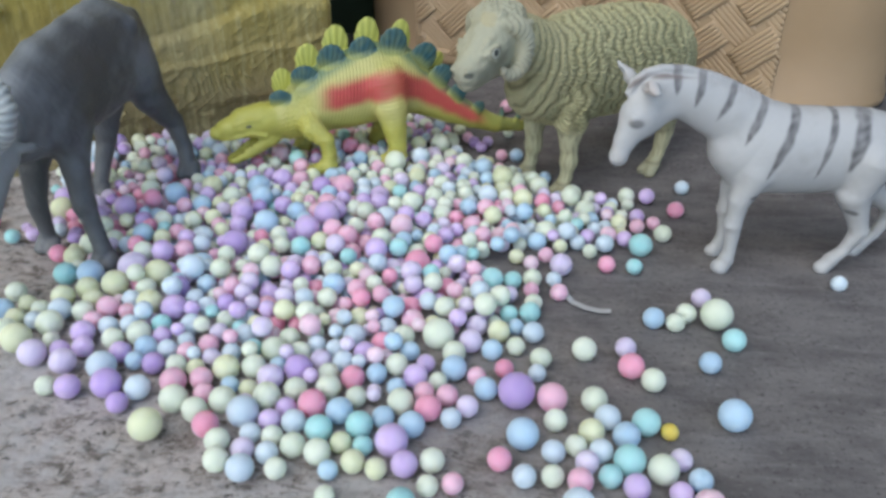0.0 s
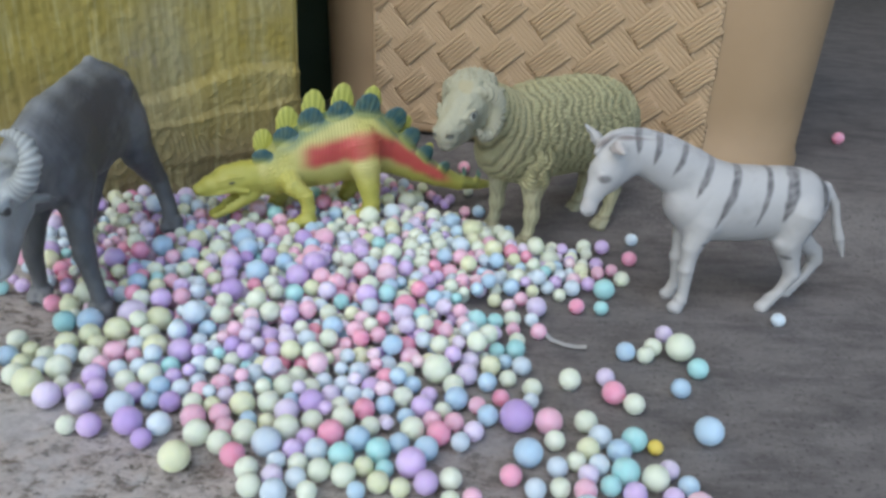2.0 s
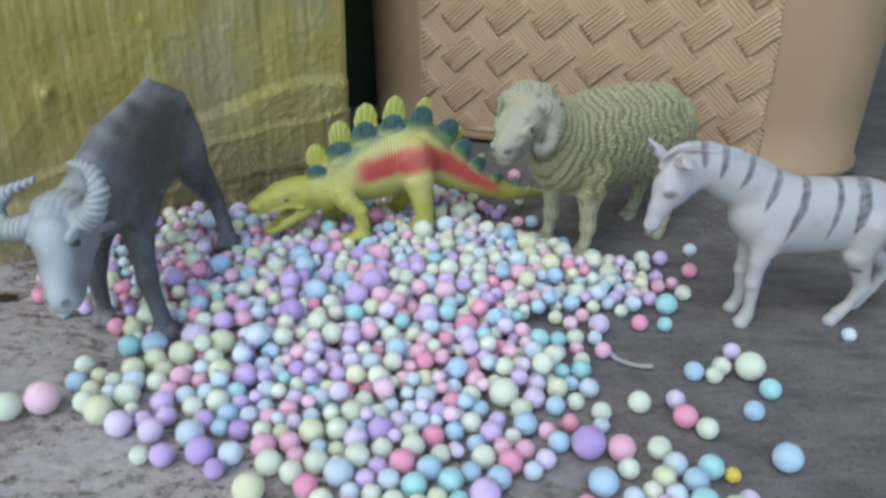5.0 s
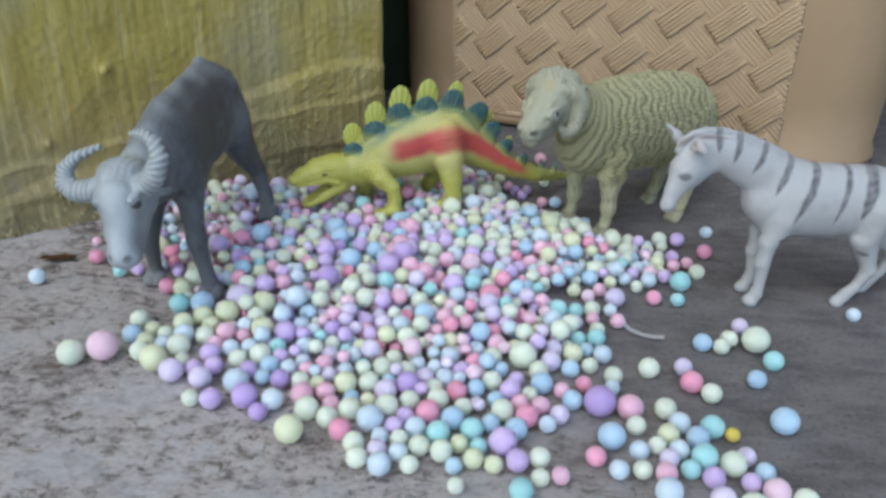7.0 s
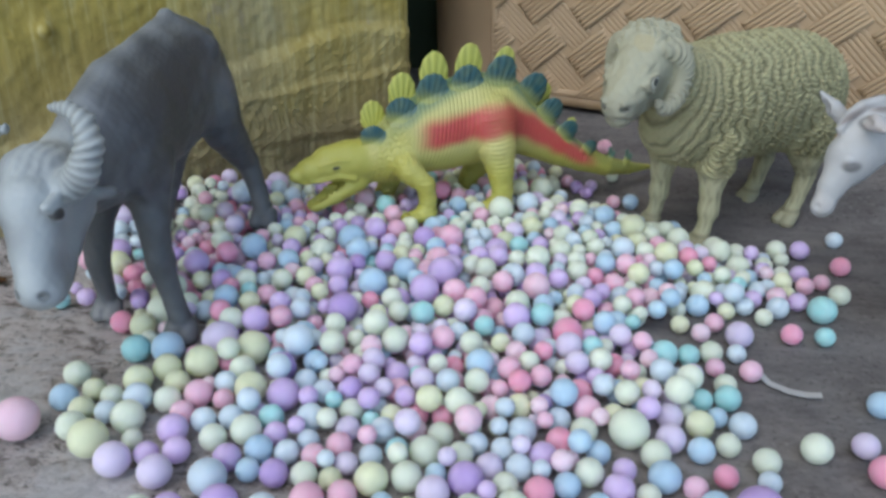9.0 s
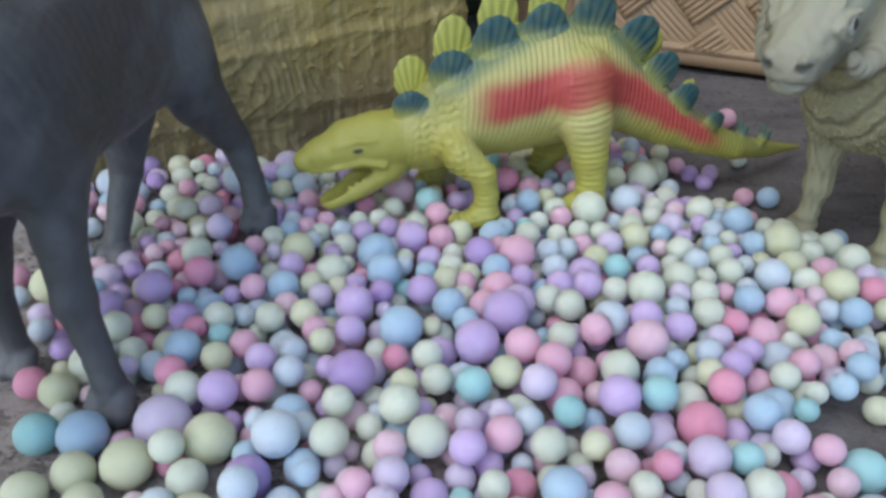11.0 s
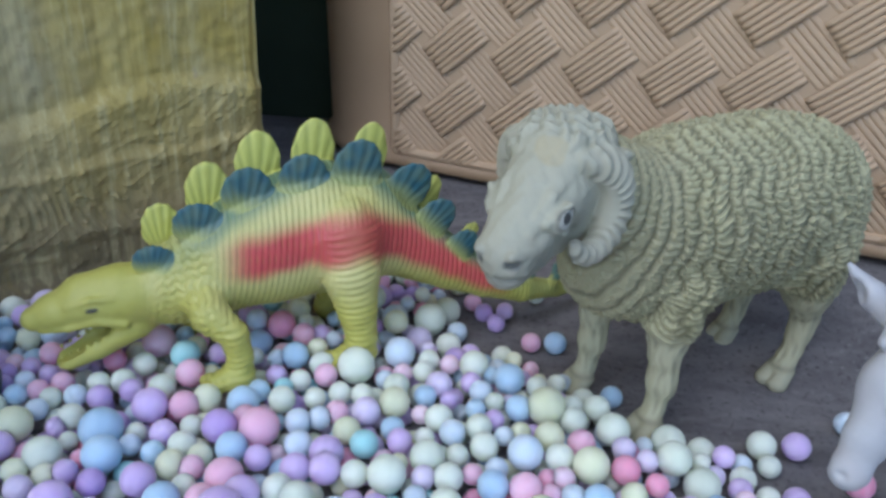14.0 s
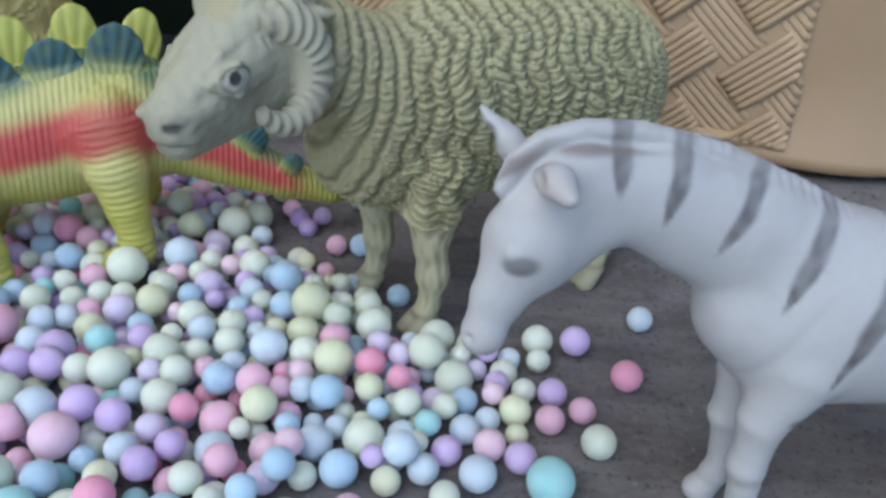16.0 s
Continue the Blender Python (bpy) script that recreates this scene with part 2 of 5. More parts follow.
def build_wall():
    """The yellow pillar: a face with plaster relief, and plain sides, top and back."""
    long, high = 0.62, 0.26
    us = [0.34 * i / 620 for i in range(621)] + [0.34 + 0.28 * i / 60 for i in range(1, 61)]
    vs = [0.115 * j / 210 for j in range(211)] + [0.115 + 0.149 * j / 70 for j in range(1, 71)]

    def place(u, v):
        s, z = u, v - 0.004
        x0 = 0.074 + 0.012 * noise.noise((s * 14, 0, 5)) - 0.06 * ease((s - 0.02) / 0.3)
        coat = ease((x0 - z) / 0.008)
        lumps = max(0.0, noise.noise((s * 560, z * 560, 1.5)) - 0.3) * (0.2 + 1.5 * max(0.0, noise.noise((s * 42, z * 60, 12))))
        off = 0.0026 * coat + 0.0040 * lumps * (0.12 + 0.88 * coat)
        grit = max(0.0, noise.noise((s * 830, z * 830, 21)) - 0.28) * max(0.0, 0.25 + noise.noise((s * 55, z * 75, 22)))
        off += 0.0042 * grit * (0.06 + 0.94 * coat)
        off += 0.0011 * noise.noise((s * 45, z * 45, 9)) + 0.0004 * noise.noise((s * 190, z * 22, 2)) + 0.0004 * noise.noise((s * 260, z * 260, 8))
        drag = 1 - abs(noise.noise((s * 30 - z * 20, z * 120 + s * 62, 4))) * 6
        off += 0.0008 * coat * max(0.0, drag) * max(0.0, 0.3 + noise.noise((s * 25, z * 25, 6)))
        ledge = 0.046 - 0.06 * (s - 0.1) + 0.008 * noise.noise((s * 26, 1, 3))
        off += 0.0011 * ease((ledge - z) / 0.003) + 0.0009 * math.exp(-((z - ledge + 0.001) / 0.0018) ** 2)
        off += 0.0005 * coat * math.sin(s * 1900 + 30 * noise.noise((s * 30, z * 30, 2))) * max(0.0, noise.noise((s * 24, z * 40, 15)))
        low = 0.024 + 0.006 * noise.noise((s * 22, 3, 7))
        off -= 0.002 * ease((low - z) / 0.006)
        off += 0.009 * ease((0.012 - z) / 0.014)
        for cs, cz, r, h in ((0.172, 0.0845, 0.0035, 0.003), (0.205, 0.05, 0.003, 0.002), (0.12, 0.115, 0.0025, 0.0015)):
            off += h * math.exp(-((s - cs) ** 2 + (z - cz) ** 2) / r ** 2)
        off -= 0.003 * ease((0.004 - s) / 0.004)
        p = WALL_C - WALL_D * s + WALL_N * (off - 0.001)
        return p.x, p.y, z
    v, f = grid_mesh(us, vs, place)
    f = [tuple(reversed(q)) for q in f]
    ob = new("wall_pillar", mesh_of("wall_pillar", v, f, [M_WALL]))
    tagged(ob, "old plastered pillar wall in worn ochre-yellow limewash", "wall", kind="structure")
    bm = bmesh.new()
    c0, c1 = WALL_C - WALL_N * 0.003, WALL_C - WALL_D * long - WALL_N * 0.003
    for z0, z1 in ((-0.01, 2.6),):
        ring = [c0, c1, c1 - WALL_N * 0.32, c0 - WALL_N * 0.32]
        lo = [bm.verts.new((p.x, p.y, z0)) for p in ring]
        hi = [bm.verts.new((p.x, p.y, z1)) for p in ring]
        bm.faces.new(lo)
        bm.faces.new(hi[::-1])
        for i in range(4):
            bm.faces.new((lo[i], hi[i], hi[(i + 1) % 4], lo[(i + 1) % 4]))
    core = part("masonry_core", bm, M_WALL, ob)


def build_back():
    """Unseen walls and roof added for shade, and a dark panel in the gap."""
    for name, lo, hi, mat, label in (
        ("wall_back", (-1.6, 1.95, -0.01), (3.2, 2.1, 2.6), M_DARK, "unseen dark back wall added to deepen the shade behind"),
        ("ceiling", (-1.6, 0.3, 2.6), (3.2, 2.1, 2.72), M_ROOF, "unseen plain porch ceiling added to shade the floor behind"),
        ("wall_right", (1.15, 0.3, -0.01), (1.3, 1.95, 2.6), M_ROOF, "unseen plain plastered wall added to block light from the right"),
        # Added panel: its dark colour makes the gap look shaded.
        ("wall_gap_panel", (-0.178, 0.63, -0.01), (-0.064, 0.64, 2.6), M_DARK, "dark green panel added to darken the gap behind the pillar"),
    ):
        bm = bmesh.new()
        bmesh.ops.create_cube(bm, size=1.0, matrix=Matrix.LocRotScale([(a + b) / 2 for a, b in zip(lo, hi)], None, [b - a for a, b in zip(lo, hi)]))
        tagged(part(name, bm, mat), label, "wall" if "wall" in name else "ceiling", kind="structure")


build_floor()
build_wall()
build_back()


# ---- the basket ----
def build_basket():
    """A rectangular tan plastic basket with rounded smooth corners and a moulded weave on its front."""
    base = Vector((-0.032, 0.5515, 0.0))
    zb, high, depth, rad, flare = 0.0195, 0.34, 0.26, 0.052, 0.045
    w0, w1 = -0.057, 0.281
    thing = tagged(new("plastic_basket"), "tan plastic basket with a moulded weave front and smooth rounded corners", "basket")
    thing.location = base + BASK_E * 0.11 - BASK_N * 0.13 + Vector((0, 0, 0.017))

    def at(s, out, z):
        """s along the front, out of the front face, z up; the sides flare with height."""
        k = flare * (z - zb)
        mid = 0.113
        p = base + BASK_E * (mid + (s - mid) * (1 + 0.5 * k / 0.15)) + BASK_N * (out + k)
        return Vector((p.x, p.y, z)) - thing.location

    def ring(inset, z):
        pts = []
        corners = ((w0 + rad, -rad, 180, 90), (w1 - rad, -rad, 90, 0), (w1 - rad, -depth + rad, 0, -90), (w0 + rad, -depth + rad, -90, -180))
        for cs, co, a0, a1 in corners:
            for i in range(9):
                a = radians(a0 + (a1 - a0) * i / 8)
                pts.append(at(cs + (rad - inset) * math.cos(a), co + (rad - inset) * math.sin(a), z))
        return pts
    levels = [(0.010, zb), (0.002, zb), (0.0, zb + 0.0015), (0.0, zb + 0.0055), (0.0025, zb + 0.0075)]
    levels += [(0.0025, zb + 0.0075 + i * 0.033) for i in range(1, 10)] + [(0.0, high), (0.0, high + 0.012), (0.005, high + 0.014), (0.007, high - 0.002)]
    rings = [ring(i, z) for i, z in levels]
    n = len(rings[0])
    verts = [p for r in rings for p in r]
    faces = [(j * n + i, j * n + (i + 1) % n, (j + 1) * n + (i + 1) % n, (j + 1) * n + i) for j in range(len(rings) - 1) for i in range(n)]
    faces.append(tuple(range(n))[::-1])
    body = new("body", mesh_of("basket_body", verts, [tuple(reversed(f)) for f in faces], [M_BASKET]))
    body.parent = thing
    for sx in (0.02, 0.2):
        for dy in (-0.06, -0.2):
            p = at(sx, dy, zb)
            bm = bmesh.new()
            bmesh.ops.create_cone(bm, cap_ends=True, segments=16, radius1=0.011, radius2=0.012, depth=zb - 0.012, matrix=Matrix.Translation((p.x, p.y, (zb + 0.012) / 2 - thing.location.z + 0.002)))
            part("foot", bm, M_BASKET, thing)
    # frame round the woven field
    s0, s1, z0, z1 = 0.0, 0.2205, zb + 0.008, 0.30

    def field_end(z):
        """Where the woven field stops beside the smooth corner."""
        return s1 - 0.03 * (z - zb)
    bar = 0.0022
    for a, b in (((s0, z0), (s1, z0)), ((field_end(z1), z1), (s0, z1)), ((s0, z1), (s0, z0))):
        bm = bmesh.new()
        pa, pb = at(a[0], -0.0015, a[1]), at(b[0], -0.0015, b[1])
        d = pb - pa
        m = Matrix.Translation((pa + pb) / 2) @ d.to_track_quat("Z", "Y").to_matrix().to_4x4()
        bmesh.ops.create_cone(bm, cap_ends=True, segments=8, radius1=bar, radius2=bar, depth=d.length, matrix=m)
        part("panel_rim", bm, M_WEAVE, thing)
    # plain weave at a slant: floats of six ribs, those that rise lying proud of those that fall
    wide, tall, rib_gap, half_float = 0.030, 0.027, 0.0025, 0.0134

    def rib(bm, p0, p1, side, r, over):
        """A rib arched from p0 to p1 in the panel's plane (s, z), standing proud in the middle; cut to the panel."""
        rows = []
        for i in range(13):
            t = i / 12
            q = p0.lerp(p1, t)
            if not (s0 - 0.001 < q.x < field_end(q.y) + 0.001 and z0 - 0.001 < q.y < z1):
                if rows:
                    break
                continue
            lift = (0.0012 if over else 0.0008) * math.sin(math.pi * t) ** 0.4 - (0.0011 if over else 0.0022)
            ringp = []
            for j in range(6):
                a = math.pi * j / 5
                o = side * (math.cos(a) * r)
                ringp.append(bm.verts.new(at(q.x + o.x, lift + math.sin(a) * r * (0.75 if over else 0.4), q.y + o.y)))
            rows.append(ringp)
        for a, b in zip(rows, rows[1:]):
            for j in range(5):
                bm.faces.new((a[j], a[j + 1], b[j + 1], b[j]))
        for end in (rows[:1] + rows[-1:]) if len(rows) > 1 else ():
            bm.faces.new(end)
    for i in range(-8, 3):
        for j in range(-3, 10):
            for over in (True, False):
                shift = 0.0 if over else 0.5
                mid_s, mid_z = 0.178 + wide * (i + shift), 0.079 + tall * (j - shift)
                along = Vector((wide, tall if over else -tall)).normalized()
                side = Vector((-along.y, along.x))
                bm = bmesh.new()
                for q in range(6):
                    c0 = Vector((mid_s, mid_z)) + side * (q - 2.5) * rib_gap
                    rib(bm, c0 - along * half_float, c0 + along * half_float, side, 0.00118, over)
                if len(bm.faces) < 12:
                    bm.free()
                    continue
                bmesh.ops.recalc_face_normals(bm, faces=bm.faces)
                for fc in bm.faces:
                    fc.smooth = True
                part("weave_float", bm, M_WEAVE, thing)
    # ground behind the ribs
    bm = bmesh.new()
    bm.faces.new([bm.verts.new(at(a, -0.0016, b)) for a, b in ((s0, z0), (s1, z0), (field_end(z1), z1), (s0, z1))])
    part("panel_back", bm, M_WEAVE, thing)


build_basket()


# ---- toy figures: forms blended from tapered limbs and ellipsoids, in millimetres ----
class Clay:
    """A blended solid on a grid: x ahead, y to the left, z up, in mm."""

    def __init__(self, lo, hi, step):
        self.lo, self.h = np.array(lo, np.float32), step
        self.n = [int(math.ceil((b - a) / step)) + 1 for a, b in zip(lo, hi)]
        self.f = np.full(self.n, 9.0, np.float32)
        self.ax = [(lo[i] + step * np.arange(self.n[i])).astype(np.float32) for i in range(3)]

    def box(self, lo, hi, pad):
        sl = []
        for i in range(3):
            a = max(0, int((lo[i] - pad - self.lo[i]) / self.h))
            b = min(self.n[i], int((hi[i] + pad - self.lo[i]) / self.h) + 2)
            sl.append(slice(a, max(b, a + 1)))
        g = [self.ax[i][sl[i]] for i in range(3)]
        return tuple(sl), g[0][:, None, None], g[1][None, :, None], g[2][None, None, :]

    def join(self, sl, d, k):
        f = self.f[sl]
        if k > 0:
            t = np.clip(0.5 + 0.5 * (f - d) / k, 0, 1)
            self.f[sl] = f * (1 - t) + d * t - k * t * (1 - t)
        else:
            self.f[sl] = np.minimum(f, d)

    def cut(self, sl, d, k):
        f = self.f[sl]
        t = np.clip(0.5 - 0.5 * (f + d) / k, 0, 1)
        self.f[sl] = f * (1 - t) - d * t + k * t * (1 - t)

    def limb(self, pts, k=3.0, flat=(1, 1, 1), cut=False):
        """A chain of tapered capsules through (x, y, z, r)."""
        sl, X, Y, Z = self.box([min(p[i] - p[3] for p in pts) for i in range(3)], [max(p[i] + p[3] for p in pts) for i in range(3)], k + 2.5)
        whole = None
        for a, b in zip(pts, pts[1:]):
            ra, rb = a[3], b[3]
            bx, by, bz = b[0] - a[0], b[1] - a[1], b[2] - a[2]
            ll = bx * bx + by * by + bz * bz + 1e-6
            px, py, pz = X - a[0], Y - a[1], Z - a[2]
            t = np.clip((px * bx + py * by + pz * bz) / ll, 0, 1)
            d = np.sqrt(((px - t * bx) / flat[0]) ** 2 + ((py - t * by) / flat[1]) ** 2 + ((pz - t * bz) / flat[2]) ** 2) - (ra + t * (rb - ra))
            if whole is None:
                whole = d
            else:
                q = 0.3 * min(k, 3.0) + 1e-3
                m = np.clip(0.5 + 0.5 * (whole - d) / q, 0, 1)
                whole = whole * (1 - m) + d * m - q * m * (1 - m)
        (self.cut if cut else self.join)(sl, whole, k)

    def blob(self, c, r, k=3.0, turn=(0, 0, 0), cut=False):
        """An ellipsoid with radii r, turned by degrees about x, y and z."""
        m = np.array(Euler([radians(v) for v in turn]).to_matrix().transposed())
        big = max(r)
        sl, X, Y, Z = self.box([v - big for v in c], [v + big for v in c], k + 2.5)
        p = [X - c[0], Y - c[1], Z - c[2]]
        q = [m[i][0] * p[0] + m[i][1] * p[1] + m[i][2] * p[2] for i in range(3)]
        k0 = np.sqrt(sum((q[i] / r[i]) ** 2 for i in range(3)))
        k1 = np.sqrt(sum((q[i] / r[i] ** 2) ** 2 for i in range(3))) + 1e-6
        d = k0 * (k0 - 1) / k1
        (self.cut if cut else self.join)(sl, d, k)

    def surface(self):
        """Points, outward normals and quads of the zero level."""
        f = self.f
        s = f < 0
        cell = np.zeros([n - 1 for n in self.n], np.int8)
        corners = [(a, b, c) for a in (0, 1) for b in (0, 1) for c in (0, 1)]
        part_of = lambda a, o: a[tuple(slice(o[i], a.shape[i] - 1 + o[i]) for i in range(3))]
        for o in corners:
            cell += part_of(s, o)
        idx = np.argwhere((cell > 0) & (cell < 8))
        ids = np.full(cell.shape, -1, np.int32)
        ids[tuple(idx.T)] = np.arange(len(idx))
        val = {o: f[idx[:, 0] + o[0], idx[:, 1] + o[1], idx[:, 2] + o[2]] for o in corners}
        tot, cnt = np.zeros((len(idx), 3)), np.zeros(len(idx))
        for o in corners:
            for i in range(3):
                if o[i] == 0:
                    o2 = tuple(1 if j == i else o[j] for j in range(3))
                    a, b = val[o], val[o2]
                    hit = (a < 0) != (b < 0)
                    t = np.where(hit, a / np.where(hit, a - b, 1), 0)
                    p = np.array(o, float)[None, :].repeat(len(idx), 0)
                    p[:, i] += t
                    tot += p * hit[:, None]
                    cnt += hit
        pts = (idx + tot / cnt[:, None]) * self.h + self.lo
        nor = np.stack([sum((1 if o[i] else -1) * val[o] for o in corners) for i in range(3)], 1)
        nor /= np.linalg.norm(nor, axis=1)[:, None] + 1e-9
        quads = []
        for i in range(3):
            j, k = (i + 1) % 3, (i + 2) % 3
            sa = [slice(None)] * 3
            sb = [slice(None)] * 3
            sa[i], sb[i] = slice(0, -1), slice(1, None)
            a, b = s[tuple(sa)], s[tuple(sb)]
            e = np.argwhere(a != b)
            ok = (e[:, j] > 0) & (e[:, k] > 0) & (e[:, j] < self.n[j] - 1) & (e[:, k] < self.n[k] - 1)
            e = e[ok]
            fl = a[tuple(e.T)]
            q = []
            for dj, dk in ((-1, -1), (0, -1), (0, 0), (-1, 0)):
                c = e.copy()
                c[:, j] += dj
                c[:, k] += dk
                q.append(ids[tuple(c.T)])
            q = np.stack(q, 1)
            q[~fl] = q[~fl][:, ::-1]
            quads.append(q)
        return pts, nor, np.concatenate(quads)


def vnoise(p, scale, seed=0.0):
    """Cheap smooth noise over an array of points, about -1 to 1."""
    x, y, z = (p * scale).T + seed
    out = np.sin(x * 1.7 + 1.3 * np.sin(y * 1.1 + 0.7 * z)) + np.sin(y * 1.9 + 1.1 * np.sin(z * 1.3 + 0.9 * x)) + np.sin(z * 1.6 + 1.2 * np.sin(x * 1.2 - 0.8 * y))
    return out / 3


def sm(x, a, b):
    t = np.clip((x - a) / (b - a), 0, 1)
    return t * t * (3 - 2 * t)


def tint(c, m, col):
    return c * (1 - m[:, None]) + np.array(col)[None, :] * m[:, None]


def figure(name, clay, dress, material, where, yaw, label):
    """The mesh of a clay figure, dressed with relief and paint, standing at where (metres)."""
    p, n, q = clay.surface()
    p, col = dress(p, n)
    me = bpy.data.meshes.new(name)
    me.vertices.add(len(p))
    me.vertices.foreach_set("co", (p * 0.001).astype(np.float32).ravel())
    me.loops.add(len(q) * 4)
    me.loops.foreach_set("vertex_index", q.astype(np.int32).ravel())
    me.polygons.add(len(q))
    me.polygons.foreach_set("loop_start", np.arange(0, len(q) * 4, 4, dtype=np.int32))
    me.update(calc_edges=True)
    me.polygons.foreach_set("use_smooth", np.ones(len(q), bool))
    at = me.color_attributes.new("paint", "FLOAT_COLOR", "POINT")
    at.data.foreach_set("color", np.concatenate([np.clip(col, 0, 1), np.ones((len(col), 1))], 1).astype(np.float32).ravel())
    me.materials.append(material)
    me.validate()
    ob = new(name, me)
    ob.matrix_world = pose(*where, 0, 0, yaw)
    return tagged(ob, label, "toy animal", group="toy animals")


def mirror(pts):
    return [(x, -y, z, r) for x, y, z, r in pts]


def build_zebra():
    c = Clay((-62, -22, -2), (84, 22, 94), 0.5)
    # trunk
    c.blob((0, 0, 51.5), (33, 13, 18), 4)
    c.blob((-20, 0, 52.5), (20, 12.5, 16.5), 5)
    c.blob((16, 0, 51.5), (18, 12, 17), 5)
    c.limb([(14, 0, 56, 13), (32, 0, 66, 11.5), (48, 1, 73.5, 9.6), (60, 2.5, 76, 7.6)], 5, (1, 0.66, 1))
    c.limb([(21, 0, 47, 10.0), (29.5, 0, 52, 8)], 5)
    # mane ridge
    c.limb([(14, 0, 69, 1.5), (26, 0, 75, 1.8), (39, 0.5, 80.5, 2.1), (52, 1.2, 84.2, 1.9), (61, 2.0, 84.8, 1.7), (67, 2.6, 83.2, 1.6), (71.0, 3.2, 79.8, 1.6), (73.2, 4, 76, 1.0)], 0.4)
    # head
    c.limb([(62, 2.5, 75, 7.2), (67.8, 5, 67, 7.8), (72.6, 7, 58.5, 4.5), (74.8, 8, 53.0, 3.5)], 3, (1, 0.74, 1))
    c.limb([(58.5, 3, 70, 6), (66, 5, 63.5, 4.6)], 3, (1, 0.72, 1))
    c.blob((74.8, 8, 51.6), (3.5, 3.3, 3.5), 1.8)
    c.limb([(67.5, -2.5, 76, 2.4), (71.5, -5.5, 80, 2.6), (75.5, -8, 84.5, 0.6)], 1.0, (1, 0.85, 1))
    c.blob((74.2, -5.6, 80.5), (1.2, 1.6, 2.6), 0.6, (0, 30, 0), cut=True)
    c.limb([(66, 5.5, 78.6, 2.2), (66, 10, 79.8, 3.0), (64.8, 14, 79.0, 1.6)], 0.8, (1, 1, 0.8))
    c.blob((68.8, 10.6, 80.2), (1.4, 2.8, 1.6), 0.6, cut=True)
    for t in (1, -1):
        c.blob((70.2, 5.6 + t * 4.2, 66.0), (1.9, 1.2, 1.2), 1.2)
        c.limb([(67.5, 5 + t * 4.2, 68.0, 0.6), (71.5, 5.8 + t * 4.4, 67.8, 0.6)], 1.4)
        c.blob((77.8, 8.2 + t * 2.2, 52.4), (1.0, 0.9, 0.8), 0.8, cut=True)
    c.limb([(71.5, 11.2, 49.8, 0.5), (76.5, 10.4, 49.0, 0.5)], 0.6, cut=True)
    # front legs
    for t, x in ((1, 25), (-1, 23.5)):
        c.limb([(20, t * 6.5, 44, 7), (x - 1, t * 7, 33, 4.5), (x - 0.6, t * 7, 26, 3.4), (x - 0.2, t * 7, 22, 3.6), (x - 0.8, t * 7, 17.5, 2.8), (x - 1, t * 7, 9.5, 2.4), (x - 0.5, t * 7, 6.5, 3.1)], 2.2)
        c.limb([(x - 0.5, t * 7, 5, 3.0), (x + 1.5, t * 7, 2.0, 3.8)], 0.8, (1, 0.9, 0.85))
    # hind legs
    for t, x in ((1, -18), (-1, -38)):
        knee = -22 if t > 0 else -30
        c.limb([(-24, t * 6.5, 50, 10), (knee + 1, t * 7.2, 36, 6.6), (x - 7.5, t * 7.4, 24, 3.7), (x - 9, t * 7.5, 19.5, 3.6), (x - 7.5, t * 7.5, 15.5, 2.8), (x - 5, t * 7.5, 10, 2.5), (x - 1, t * 7.5, 6, 3.1)], 2.4)
        c.limb([(x - 0.5, t * 7.5, 4.8, 3.1), (x + 2, t * 7.5, 2.0, 3.6)], 0.8, (1, 0.9, 0.85))
    # tail
    c.limb([(-38, 0, 60, 2.4), (-44, 0.5, 52, 2.1), (-47, 1, 43, 1.8), (-50, 1.5, 35, 2.4), (-54, 2, 26, 0.9)], 2)
    c.f[:, :, : int((0 - c.lo[2]) / c.h)] = np.maximum(c.f[:, :, : int((0 - c.lo[2]) / c.h)], 0.4)

    def dress(p, n):
        x, y, z = p.T
        mane = sm(z - 0.5 * x, 58, 61) * sm(x, 12, 18) * (1 - sm(np.abs(y - 1.5), 1.8, 2.8)) * (1 - sm(x, 30, 34) * (1 - sm(z, 80, 82)))
        p = p + n * (0.09 * mane * np.sin(x * 3.2) + 0.10 * vnoise(p, 0.35) + 0.3 * vnoise(p, 0.075, 3) - 0.2 * np.exp(-((x - 27 + 0.55 * (z - 48)) / 1.3) ** 2) * sm(z, 38, 43) * (1 - sm(z, 56, 62)) - 0.45 * np.exp(-((x + 13 - 0.3 * (z - 45)) / 1.5) ** 2) * sm(z, 36, 40) * (1 - sm(z, 50, 56)))[:, None]
        col = np.tile(np.array([[0.46, 0.455, 0.455]]), (len(p), 1))
        dark = np.zeros(len(p))
        # slanted stripes: place at the top, lean, width, lower and upper end
        for x0, lean, w, z0, z1 in ((55.5, 0.02, 2.2, 75, 86), (45.5, 0.2, 2.2, 70, 84), (32.5, 0.5, 2.2, 65, 79), (20.5, 0.42, 2.4, 56, 73),
                                    (8, 0.38, 2.7, 43, 70), (-7, 0.22, 2.0, 43, 70), (-18, 0.2, 4.0, 46, 69), (-33, 0.33, 3.2, 40, 66)):
            cx = x0 + (z1 - z) * lean
            if x0 == -33:
                cx = cx - 5.0 * np.sin(np.clip((66 - z) / 26, 0, 1) * math.pi)
            width = w * (0.2 + 0.8 * sm(z, z0, z0 + (z1 - z0) * 0.55)) * (1 + 0.18 * vnoise(p, 0.5, x0))
            m = (1 - sm(np.abs(x - cx), width * 0.45, width)) * sm(z, z0, z0 + 3) * (1 - 0.35 * sm(z, z1 - 4, z1 + 2))
